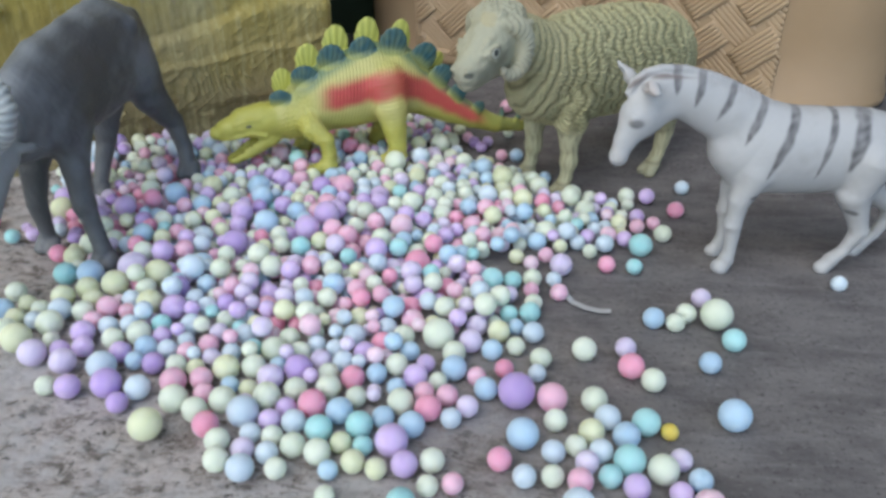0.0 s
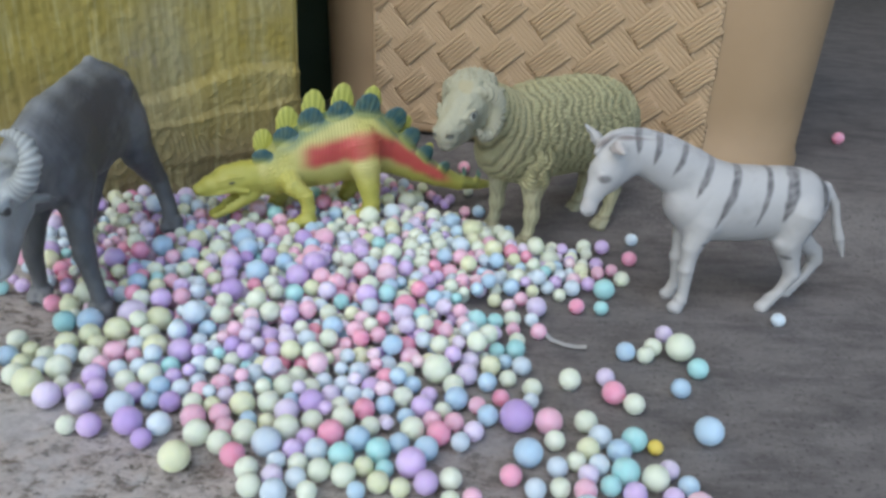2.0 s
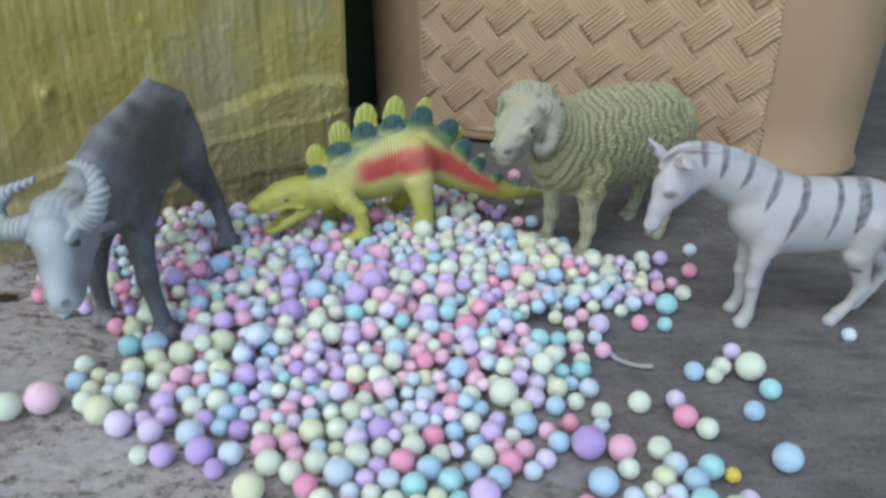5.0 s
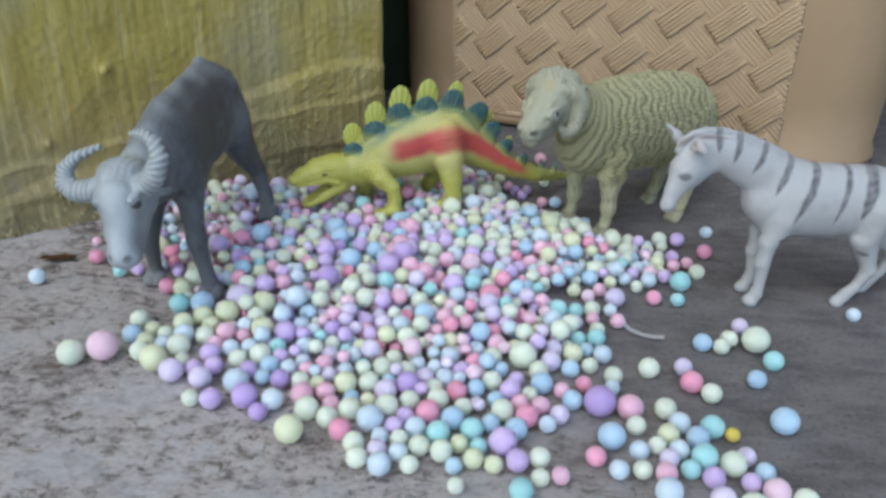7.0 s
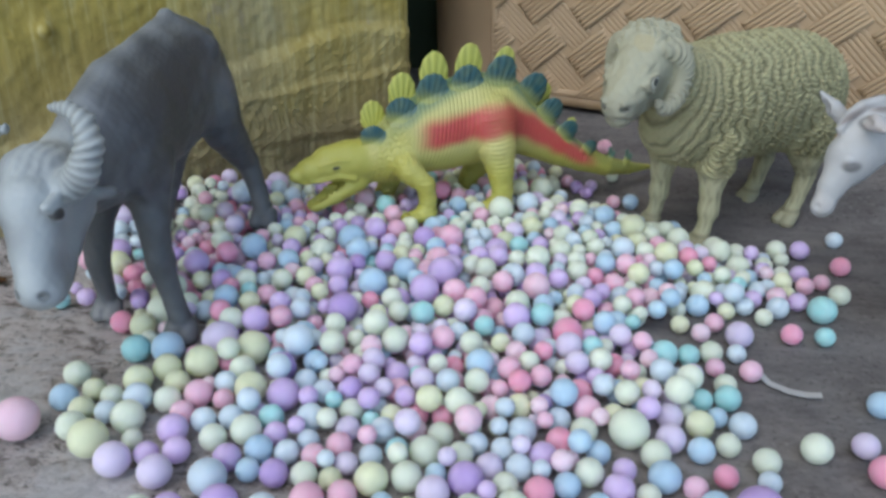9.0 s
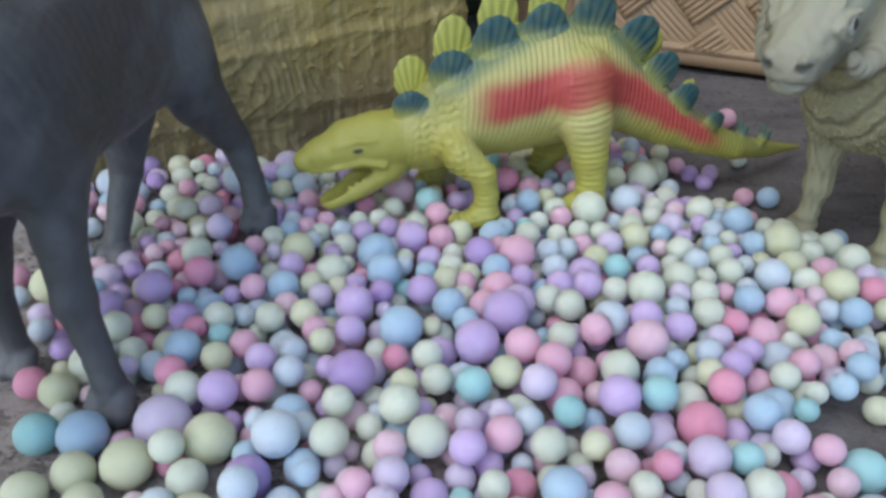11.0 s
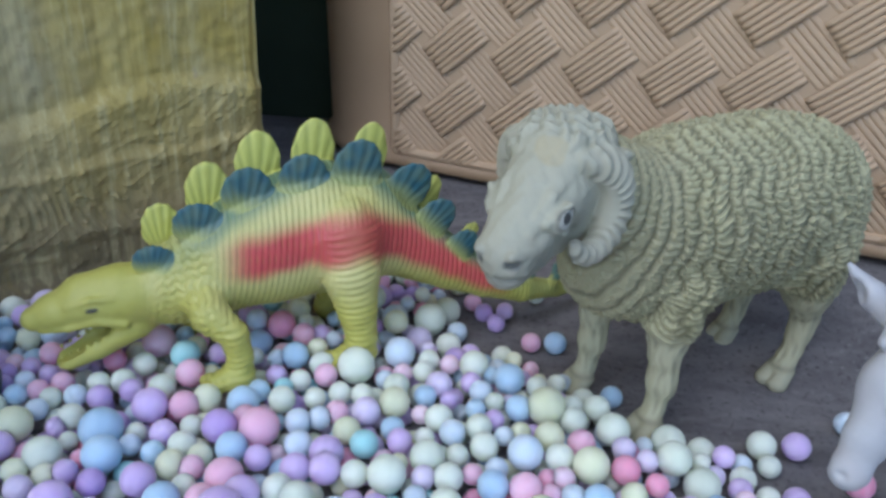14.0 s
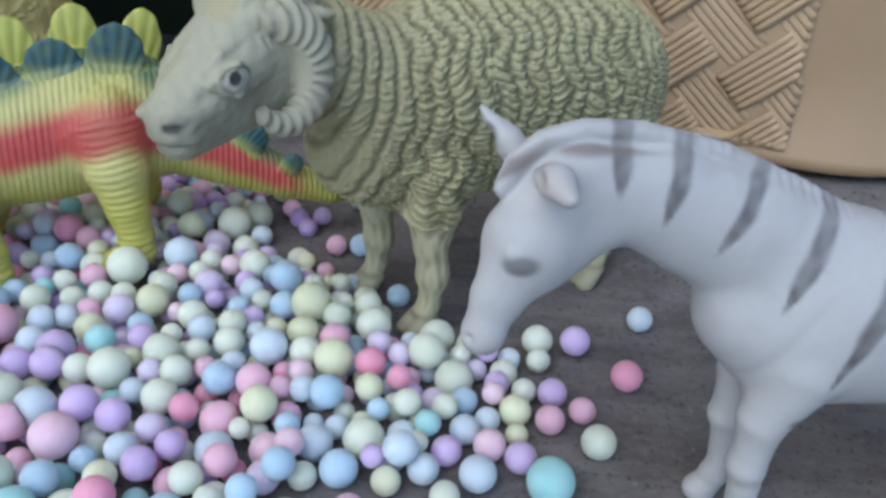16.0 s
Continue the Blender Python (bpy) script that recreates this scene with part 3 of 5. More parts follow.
            dark = np.maximum(dark, m * (0.85 + 0.25 * vnoise(p, 0.9, 2)))
        for cx, cz in ((19.5, 35.5), (-20, 29.5)):
            m = (1 - sm(np.hypot((x - cx) * 0.6 - (z - cz) * 0.3, (z - cz) * 1.1), 0.8, 1.9)) * (y > 4)
            dark = np.maximum(dark, m * 0.85)
        eye = 1 - sm(np.sqrt(((x - 70) * 0.75) ** 2 + (z - 66) ** 2 * 1.4), 1.3, 2.8)
        dark = np.maximum(dark, eye * 0.75 * (np.abs(y - 5.6) > 2.8))
        col = tint(col, np.clip(dark * 0.9, 0, 1), (0.075, 0.07, 0.075))
        grime = np.clip(vnoise(p, 0.12, 11) + 0.5 * vnoise(p, 0.6, 12), 0, 1)
        col = tint(col, grime * 0.28, (0.26, 0.24, 0.23))
        ear = (1 - sm(np.hypot(x - 67.5, z - 80), 1.5, 3)) * (y > 8.5)
        col = tint(col, ear * 0.4, (0.46, 0.37, 0.35))
        crest = sm(x, 44, 54) * sm(z + 0.6 * np.maximum(x - 66, 0), 81.2, 82.6) * sm(np.abs(y - 2.4), 1.3, 2.2) * (np.abs(y - 2.4) < 4)
        col = tint(col, crest * 0.8, (0.15, 0.11, 0.10))
        low = np.exp(-((z - 47 - 1.2 * (x - 70)) / 2.5) ** 2) * sm(x, 66, 70) * (z < 58)
        col = tint(col, low * 0.3, (0.4, 0.34, 0.32))
        edge = mane * 0.35 * (0.5 + 0.5 * np.sin(x * 3.2))
        col = tint(col, edge, (0.34, 0.32, 0.33))
        return p, col
    figure("toy_zebra", c, dress, toy_material("zebra_paint", 0.5, 700, 0.12), (0.141, 0.3305, 0), 184.0, "white plastic toy zebra with sprayed grey stripes, head lowered")


HORN = (8.0, 78.4)  # the middle of the horn's curl along the face and in height


def build_ram():
    c = Clay((-62, -30, -2), (98, 32, 102), 0.42)
    c.blob((-8, 0, 61), (42, 23, 26), 4)
    c.blob((-28, 0, 58.5), (24.5, 22, 24.5), 6)
    c.blob((16, 0, 61), (26, 20.5, 25.5), 6)
    c.limb([(20, 0, 62, 19), (36, 0.5, 66, 17), (50, 2.5, 76, 13)], 6)
    c.limb([(30, 0, 50, 15), (38, 0, 53, 15)], 5)
    # head, turned a little to its left
    hx, hy, ox, oy = math.cos(radians(26)), math.sin(radians(26)), 62.5, 4.0

    def head(a, b, z):
        """a along the face, b to its left, z up."""
        return (ox + a * hx - b * hy, oy + a * hy + b * hx, z)
    c.limb([(*head(0, 0, 83), 11.5), (*head(11, 0, 80.5), 10.0), (*head(20.5, 0, 75.6), 7.2), (*head(27.0, 0, 71.6), 5.9)], 3.2, (1, 0.98, 1))
    c.limb([(*head(3, 0, 74), 9), (*head(17, 0, 69.6), 5.8), (*head(25.5, 0, 67.4), 4.8)], 3.2)
    c.blob(head(2, 0, 91), (11.5, 11, 6.2), 3)
    c.limb([(*head(15, 0, 86), 2.4), (*head(26, 0, 77), 2.4)], 2.2)
    for t in (1, -1):
        c.blob(head(18.0, t * 7.0, 79.3), (4.8, 2.2, 3.4), 1.6, (0, 0, 26))
        c.blob(head(18.8, t * 8.3, 79.3), (3.7, 1.6, 2.8), 0.12, (0, 0, 26))
        c.limb([(*head(14.4, t * 8.2, 80.4), 0.8), (*head(18.4, t * 9.4, 82.2), 1.0), (*head(23.2, t * 7.0, 79.0), 0.8)], 0.8)
        c.limb([(*head(12, t * 5.0, 87), 1.6), (*head(19, t * 5.6, 83.5), 1.5), (*head(25, t * 4.4, 77.5), 1.0)], 1.4)
        c.limb([(*head(14.4, t * 8.2, 78.4), 0.7), (*head(18.4, t * 8.8, 76.2), 0.8), (*head(23.2, t * 7.0, 78.2), 0.6)], 0.8)
        c.limb([(*head(21.5, t * 6.0, 74.4), 1.2), (*head(26, t * 5.4, 73.4), 1.0)], 1.6)
        c.blob(head(31.2, t * 4.0, 71.6), (2.0, 1.6, 1.4), 0.5, (0, 25, 26), cut=True)
        c.limb([(*head(27.5, t * 4.4, 73.6), 1.2), (*head(31.6, t * 3.8, 73.4), 1.0)], 1.2)
        # curled horn: from the brow over the back, down and forward again
        horn = []
        for i in range(19):
            u = i / 18
            g = radians(72 + 242 * u)
            horn.append((*head(HORN[0] + 7.4 * math.cos(g), t * (5.6 + 7.0 * math.sin(min(u * 2.2, 1) * math.pi * 0.55) - 3.2 * max(0, u - 0.6) / 0.4), HORN[1] + 10.6 * math.sin(g)), (4.5 - 0.5 * u - 2.3 * max(0, u - 0.5) / 0.5) * (0.6 + 0.4 * min(1, u / 0.16))))
        c.limb(horn, 0.8)
        c.limb([(*head(-0.5, t * 10, 88.0), 2.4), (*head(-3.0, t * 12, 88.5), 1.8), (*head(-5, t * 13, 88), 0.7)], 1.5, (1, 1, 0.8))
    c.limb([(*head(22.5, 6.6, 66.6), 0.5), (*head(28.5, 5.0, 67.2), 0.5), (*head(32.6, 0, 67.6), 0.5), (*head(28.5, -5.0, 67.2), 0.5)], 0.7, cut=True)
    # legs
    for s in (1, -1):
        x = 29 if s > 0 else 32
        c.limb([(24, s * 11, 48, 10.5), (x - 3, s * 12.3, 37, 7.0), (x - 2.5, s * 12.8, 27, 4.6), (x - 3, s * 13, 17, 3.6), (x - 2.0, s * 13, 9.5, 3.0), (x - 0.8, s * 13, 6.5, 3.6)], 3)
        c.blob((x - 3, s * 13, 18), (4.0, 3.7, 4.6), 2.5)
        x2 = -29 if s > 0 else -33
        c.limb([(-28, s * 12, 48, 13), (x2 - 3, s * 13, 34, 7.6), (x2 - 6, s * 13, 23, 4.2), (x2 - 3.5, s * 13, 12, 3.3), (x2 - 0.8, s * 13, 6.5, 3.7)], 4)
        for x3 in (x, x2):
            for t in (1, -1):
                c.limb([(x3 - 0.5, s * 13 + t * 1.8, 5.8, 3.0), (x3 + 3.0, s * 13 + t * 2.3, 2.0, 3.3)], 0.7, (1, 0.95, 0.8))
    c.f[:, :, : int((0 - c.lo[2]) / c.h)] = np.maximum(c.f[:, :, : int((0 - c.lo[2]) / c.h)], 0.4)

    def dress(p, n):
        x, y, z = p.T
        # distance along the coat from rump to throat
        u = x + 0.45 * np.maximum(x - 15, 0) * (z - 58) / 40.0 + 0.10 * (z - 58) * (x < 15)
        ang = np.arctan2(y, z - 56) * 22
        fa = (x - ox) * hx + (y - oy) * hy
        fb = -(x - ox) * hy + (y - oy) * hx
        headm = sm(fa + (z - 80) * 0.25, -3.5, 0.0) * sm(z, 59, 63)
        cap = np.maximum(headm, sm(z, 84, 87) * sm(fa, -9, -7)) * sm(z + 0.5 * fa, 92, 94) * (1 - sm(fa, 10, 13))
        leg = 1 - sm(z, 31, 37)
        wool = (1 - np.maximum(headm, leg))
        warp = vnoise(p, 0.16, 5)
        side = np.abs(ang)
        neckw = sm(u, 33, 43)
        lk = np.floor(side / 2.2 + 1.2 * warp)
        tier = u / 5.2 + 0.55 * vnoise(p, 0.085) * (1 - 0.5 * neckw) + 0.22 * vnoise(p, 0.4, 1) * (1 - 0.5 * neckw) + 0.26 * np.sin(lk * 5.3) * (1 - 0.9 * neckw)
        ph = tier - np.floor(tier)
        row = np.floor(tier)
        # crescent locks hang in each tier like nested bowls
        bow = 1 - (2 * ph - 1) ** 2
        lock = side / 1.7 - (0.55 + 0.25 * np.sin(row * 3.1)) * bow + row * 0.37 + 1.3 * warp + 0.35 * vnoise(p, 0.4, 6)
        lf = lock - np.floor(lock)
        scal = np.clip(1.25 * (1 - lf) ** 0.8 * sm(lf, 0.0, 0.16), 0, 1)
        size = 0.8 + 0.35 * np.sin(np.floor(lock) * 2.9 + row * 1.3)
        ridge = sm(ph, 0.0, 0.42) * (1 - 0.95 * sm(ph, 0.8, 1.0))
        arc = np.sin(lf * 4 * math.pi)
        rel = wool * (1.2 * ridge * (0.3 + 0.7 * (scal * size * (1 - 0.4 * neckw) + 0.3 * neckw)) + (0.6 * scal + 0.2 * arc) * (1 - 0.45 * neckw) + 0.22 * vnoise(p, 1.6) - 0.6)
        curl = cap * (0.85 * np.sin(1.15 * x + 1.5 * np.sin(0.95 * z)) * np.sin(1.2 * y + 1.4 * np.sin(0.9 * x + 0.7 * z)) + 0.3 * vnoise(p, 1.5) + 0.2)
        hair = leg * sm(z, 7, 10) * (0.05 * np.sin(np.arctan2(y - np.sign(y) * 13, x - np.where(x > 0, 27, -33)) * 11 + 0.5 * z + 3 * vnoise(p, 0.3)) + 0.3 * vnoise(p * np.array([[1, 1, 0.3]]), 1.3, 9))
        fur = headm * (1 - cap) * (0.03 * np.sin(2.6 * z + 1.1 * fa + 2 * vnoise(p, 0.3)) + 0.16 * vnoise(p, 1.1, 4) + 0.38 * vnoise(p, 0.28, 8)) * sm(fa, 4, 9)
        d = rel + curl + hair + fur
        rid = np.zeros(len(p))
        hornm = np.zeros(len(p))
        for s in (1, -1):
            da, dz = (fa - HORN[0]) / 7.6, (z - HORN[1]) / 10.6
            rr = np.hypot(da, dz)
            m = sm(fb * s, 8.4, 9.4) * sm(rr, 0.52, 0.62) * (1 - sm(rr, 1.5, 1.65)) * sm(z, 58, 61)
            a = np.arctan2(dz, da)
            m = m * (1 - ((a > -0.35) & (a < 0.9)) * 1.0)
            rid += m * np.sin(a * 21)
            hornm = np.maximum(hornm, m)
        d = d * (1 - hornm) + 0.38 * rid
        p = p + n * d[:, None]
        cream = np.array([[0.46, 0.43, 0.235]])
        col = np.tile(cream, (len(p), 1))
        # Olive shade between tiers and locks is painted into the wool's grooves.
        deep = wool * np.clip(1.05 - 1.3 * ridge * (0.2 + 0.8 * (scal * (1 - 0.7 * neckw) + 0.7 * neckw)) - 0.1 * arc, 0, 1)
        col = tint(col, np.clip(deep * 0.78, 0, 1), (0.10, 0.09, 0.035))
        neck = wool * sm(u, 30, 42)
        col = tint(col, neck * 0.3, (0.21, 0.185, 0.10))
        col = tint(col, headm * 0.85, (0.385, 0.375, 0.28))
        col = tint(col, cap * np.clip(0.45 - curl, 0, 1) * 0.6, (0.27, 0.265, 0.18))
        col = tint(col, leg * 0.5, (0.36, 0.35, 0.25))
        patch = headm * (1 - sm(np.hypot((fa - 14.0) / 2.6, (fb - 1.5) / 4.6) + 0.25 * vnoise(p, 0.5), 0.75, 1.05)) * sm(z, 83, 85)
        col = tint(col, patch * 0.4, (0.42, 0.34, 0.16))
        col = tint(col, hornm * np.clip(0.5 - 0.6 * np.sin(rid), 0, 1) * 0.5, (0.33, 0.31, 0.23))
        for s in (1, -1):
            e = np.sqrt((fa - 18.8) ** 2 * 0.72 + (z - 79.4) ** 2 * 1.3)
            side = (fb * s > 6.4)
            col = tint(col, (1 - sm(e, 2.3, 2.8)) * side * 0.9, (0.56, 0.55, 0.46))
            col = tint(col, (1 - sm(np.sqrt((fa - 19.5) ** 2 + (z - 79.8) ** 2), 1.2, 1.6)) * side, (0.02, 0.022, 0.02))
            col = tint(col, sm(e, 2.4, 2.8) * (1 - sm(e, 2.9, 3.4)) * side * (0.35 + 0.45 * (z > 79.8)), (0.05, 0.045, 0.032))
            nos = np.sqrt((fa - 31.2) ** 2 * 0.7 + (z - 71.5) ** 2 * 1.6 + (fb * s - 4.2) ** 2)
            col = tint(col, (1 - sm(nos, 1.4, 2.4)) * 0.85, (0.10, 0.10, 0.09))
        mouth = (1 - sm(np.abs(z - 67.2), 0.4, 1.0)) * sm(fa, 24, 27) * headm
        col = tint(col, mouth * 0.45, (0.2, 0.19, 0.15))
        hoof = (1 - sm(z, 5.5, 6.8)) * 0.4
        col = tint(col, hoof, (0.3, 0.29, 0.21))
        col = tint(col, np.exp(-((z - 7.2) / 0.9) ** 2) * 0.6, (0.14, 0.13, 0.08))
        # Shade painted between leg hairs, round eyes, in creases and under cheeks.
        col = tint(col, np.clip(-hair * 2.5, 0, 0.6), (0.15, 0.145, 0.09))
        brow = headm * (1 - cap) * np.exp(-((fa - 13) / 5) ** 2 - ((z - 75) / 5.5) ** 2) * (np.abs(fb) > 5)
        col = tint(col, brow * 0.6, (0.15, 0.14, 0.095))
        crease_shade = headm * (1 - cap) * np.exp(-((np.abs(fb) - 5.4) / 1.6) ** 2) * sm(fa, 17, 20) * (1 - sm(fa, 26, 29)) * (1 - sm(z, 75, 79))
        col = tint(col, crease_shade * 0.4, (0.17, 0.155, 0.105))
        cheek_shade = headm * (1 - cap) * (1 - sm(z - 0.35 * fa, 61, 68))
        col = tint(col, cheek_shade * 0.3, (0.2, 0.195, 0.15))
        return p, col
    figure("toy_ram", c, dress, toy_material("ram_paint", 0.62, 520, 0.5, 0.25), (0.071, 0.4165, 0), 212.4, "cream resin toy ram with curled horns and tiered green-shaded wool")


def build_dinosaur():
    c = Clay((-124, -36, -6), (74, 24, 80), 0.42)
    Y = -8
    c.limb([(27, Y, 28, 11.5), (14, Y, 33.8, 16.2), (0, Y, 37.6, 19.2), (-14, Y - 1, 40.0, 20.6), (-24, Y - 1, 40.3, 19.4)], 4, (1, 0.72, 1))
    c.limb([(27, Y, 28, 11), (37, Y, 26.5, 9.2), (46, Y, 25.5, 7.6)], 4, (1, 0.86, 1))
    # tail
    c.limb([(-24, Y - 1, 39, 17), (-38, Y, 34.5, 12.5), (-56, Y + 4, 24, 8.4), (-68, Y + 7, 18, 6.0), (-82, Y + 8, 12.5, 4.4), (-98, Y + 5, 8.5, 2.9), (-117, Y + 1, 5.5, 0.8)], 4, (1, 0.85, 1))
    # head with open jaws
    c.limb([(42, Y, 27, 9.4), (52, Y, 26.4, 8.4), (60, Y, 24.6, 6.2), (65.0, Y, 23.2, 4.2)], 3, (1, 0.9, 0.85))
    c.limb([(41, Y, 18, 6.2), (51, Y, 12.6, 5.0), (58.5, Y, 9.0, 3.8)], 2.5, (1, 1.2, 0.75))
    c.blob((56.8, Y, 16.0), (12.5, 9.5, 3.0), 0.8, (0, 19, 0), cut=True)
    c.blob((56.0, Y, 13.0), (8.5, 4.4, 2.6), 0.6, (0, 24, 0), cut=True)
    c.limb([(44, Y, 30.5, 5.4), (53, Y, 30.2, 4.0)], 2.5)
    for s in (1, -1):
        c.blob((50.8, Y + s * 7.0, 27.4), (2.6, 1.1, 1.4), 0.6)
        c.limb([(45, Y + s * 7.0, 29.8, 0.9), (51, Y + s * 7.0, 29.9, 1.0), (57, Y + s * 5.6, 28.0, 0.7)], 0.9)
        c.limb([(43, Y + s * 7.4, 21.6, 1.3), (50, Y + s * 7.2, 23.4, 1.1), (57, Y + s * 5.6, 21.6, 0.9), (64, Y + s * 3.0, 20.6, 0.7)], 1.2)
        for i in range(6):
            c.blob((60.4 - i * 2.3, Y + s * (3.1 + 0.36 * i), 11.6 + i * 1.0), (0.6, 0.55, 0.6), 0.4)
    # legs: bent forelegs, pillar hind legs
    c.limb([(22, -2, 28, 6.5), (21, 7.5, 25, 5.2), (15.5, 11.5, 20, 4.0), (14.3, 12, 13, 3.6), (15, 12.2, 8.5, 3.9)], 3.4)
    c.limb([(15, 12.3, 6.6, 4.4), (21, 12.6, 6.0, 3.5)], 2, (1, 1.15, 0.75))
    c.limb([(22, -18, 29, 8), (22, -24, 22, 6.2), (17, -26, 12, 5), (21, -26, 3, 4.6)], 2.5)
    c.limb([(-19, 1, 39, 13), (-20, 6.5, 31, 8.6), (-21, 9.6, 20, 5.9), (-22, 10.5, 11, 4.7), (-21, 10.5, 7.5, 4.9)], 3.5, (1, 0.85, 1))
    c.blob((-21.0, 1.0, 38.5), (9.2, 8.0, 14.5), 2.0, (-14, 4, 0))
    c.limb([(-22, 10.5, 6.0, 4.6), (-15, 10.5, 5.2, 3.4)], 2, (1, 1.15, 0.75))
    c.limb([(-20, -18, 36, 12), (-24, -25, 26, 8), (-26, -27, 10, 6), (-22, -27, 2, 5)], 4)
    for dy in (-3.2, 0, 3.2):
        c.blob((23.6, 12.5 + dy, 4.8), (2.0, 1.5, 1.9), 0.8)
        c.blob((-12, 10.5 + dy, 4.4), (2.2, 1.6, 2.0), 0.8)
    # two rows of plates: top, half width, half height, lean, row
    plates = []
    for x, z, w, h, lean, side in ((30, 50, 5.6, 7.2, 0, -1), (16, 61, 6.4, 9.0, -4, -1), (1, 69, 6.8, 10.5, -5, -1), (-16, 71.5, 6.6, 11.0, -8, -1), (-34, 69, 6.0, 11.0, -14, -1), (-53, 52, 4.6, 8.0, -40, -1), (-66, 36, 3.0, 5.5, -42, -1),
                                   (33, 43, 5.6, 5.0, -10, 1), (20, 54, 7.0, 6.8, -10, 1), (6, 63, 7.3, 8.2, -10, 1), (-10, 65.5, 7.2, 8.0, -10, 1), (-26.5, 68.5, 7.6, 9.6, -12, 1), (-45.5, 58.5, 7.0, 9.0, -38, 1), (-54, 47, 6.0, 7.4, -44, 1), (-62, 36.5, 5.0, 6.0, -46, 1), (-72, 27, 3.6, 4.0, -46, 1)):
        yy = Y - 1 + side * (5.0 if x > -40 else 3.0) + (0 if x > -40 else (-40 - x) * 0.28)
        g = radians(-lean)
        px, pz = x + math.sin(g) * h * 0.9, z - math.cos(g) * h * 0.95
        plates.append((px, yy + side * 0.8, pz, w, h, side, g))
        c.blob((px, yy + side * 0.8, pz), (w, 1.15, h), 0.9, (side * -6, lean, 0))
    for x, z in ((-84, 13), (-94, 10.5)):
        for s in (1, -1):
            c.limb([(x + s, Y + 6.5, z - 1.5, 1.9), (x - 2.5 + s, Y + 6.5 + s * 3.0, z + 6.5, 0.7)], 0.8)

    def dress(p, n):
        x, y, z = p.T
        pm = np.zeros(len(p))
        blue = np.zeros(len(p))
        fan = np.zeros(len(p))
        for px, py, pz, w, h, side, g in plates:
            ax, az = (x - px) * math.cos(g) + (z - pz) * math.sin(g), (z - pz) * math.cos(g) - (x - px) * math.sin(g)
            r = np.sqrt((ax / (w * 1.06)) ** 2 + (az / (h * 1.06)) ** 2 + ((y - py) / 3.2) ** 2)
            m = 1 - sm(r, 0.98, 1.12)
            a = np.arctan2(ax, az + h * 1.5)
            m = m * sm(az / h, -0.75, -0.3)
            fan += m * np.sin(a * 38 + 0.3)
            pm = np.maximum(pm, m)
            if side > 0:
                blue = np.maximum(blue, m * (0.45 + 0.55 * sm(az / h, -0.45, 0.25)))
        body = (1 - pm)
        spine = np.interp(x, [-117, -78, -56, -39, -25, -15, -1, 13, 25, 36, 60], [5, 18, 32, 49, 61, 61, 57, 51, 41.5, 37, 30])
        trunk = sm(x, -112, -100) * (1 - sm(x, 33, 39)) * body
        wr = 2.0 * np.abs(np.sin((x + 0.10 * (z - 40)) * 1.85 + 0.5 * vnoise(p, 0.14))) ** 0.7 - 1.2
        legm = np.maximum((1 - sm(z, 15, 19)) * (np.abs(x) < 34), np.maximum(np.exp(-(((x + 20) / 9.0) ** 4)) * sm(y, 1, 6) * (1 - sm(z, 44, 52)), np.exp(-(((x - 18) / 9) ** 4)) * sm(y, 5, 9) * (1 - sm(z, 22, 27))))
        lw = np.sin(z * 3.1 + 2.2 * vnoise(p, 0.22) + 0.25 * x) * (0.75 + 0.5 * vnoise(p, 0.3, 6))
        pebble = np.exp(-(((x - 26.5) / 8.5) ** 4)) * body * (1 - sm(z, 41, 45))
        crest = np.exp(-(((x + 22) / 9) ** 4)) * sm(z, 47, 52) * body
        pebble = np.maximum(pebble, 0.5 * crest)
        peb = np.abs(np.sin(x * 1.3 + 0.5 * np.sin(z * 1.9))) ** 0.7 + np.abs(np.sin((z + 0.3 * x) * 1.3 + 0.5 * np.sin(x * 1.7))) ** 0.7 - 1.2
        d = (0.27 + 0.08 * vnoise(p, 0.12, 3)) * wr * trunk * (1 - legm) * (1 - pebble) + 0.22 * lw * legm * body + 0.4 * peb * pebble + 0.13 * fan + 0.08 * vnoise(p, 0.8)
        p2 = p + n * d[:, None]
        lime = (0.46, 0.44, 0.07)
        col = np.tile(np.array([lime]), (len(p), 1))
        pale = trunk * (1 - 0.6 * pebble) * sm(z, 20, 34) * 0.85
        col = tint(col, pale, (0.61, 0.57, 0.21))
        green = sm(z - spine + 1.5 * vnoise(p, 0.25, 5), -7.0, 0.5) * trunk * sm(x, 38, 10) * (1 - 0.75 * sm(-x, 62, 74))
        col = tint(col, np.clip(green, 0, 1) * 0.85, (0.02, 0.135, 0.09))
        # the sprayed red band from the flank across the thigh and along the tail
        mid = np.interp(x, [-90, -66, -40, -24, -12, 14], [10, 20, 36, 44, 42.5, 37.5])
        half = np.interp(x, [-80, -60, -40, 14], [2.5, 4.5, 7.0, 6.2])
        red = (1 - sm(np.abs(z - mid) + 0.8 * vnoise(p, 0.3), half - 3.4, half + 2.6)) * sm(x, 18.5, 7.5) * sm(x, -78, -66) * sm(y, -9, -5)
        red = np.maximum(red * (1 - 0.12 * np.exp(-(((x + 20) / 7) ** 2))), 0) * body
        col = tint(col, np.clip(red, 0, 1) * 0.95, (0.52, 0.028, 0.045))
        col = tint(col, pm * 0.9, (0.55, 0.56, 0.1))
        col = tint(col, np.clip(-fan, 0, 1) * 0.5, (0.25, 0.28, 0.03))
        col = tint(col, np.clip(blue * (0.95 + 0.1 * vnoise(p, 0.6)), 0, 1), (0.006, 0.078, 0.10))
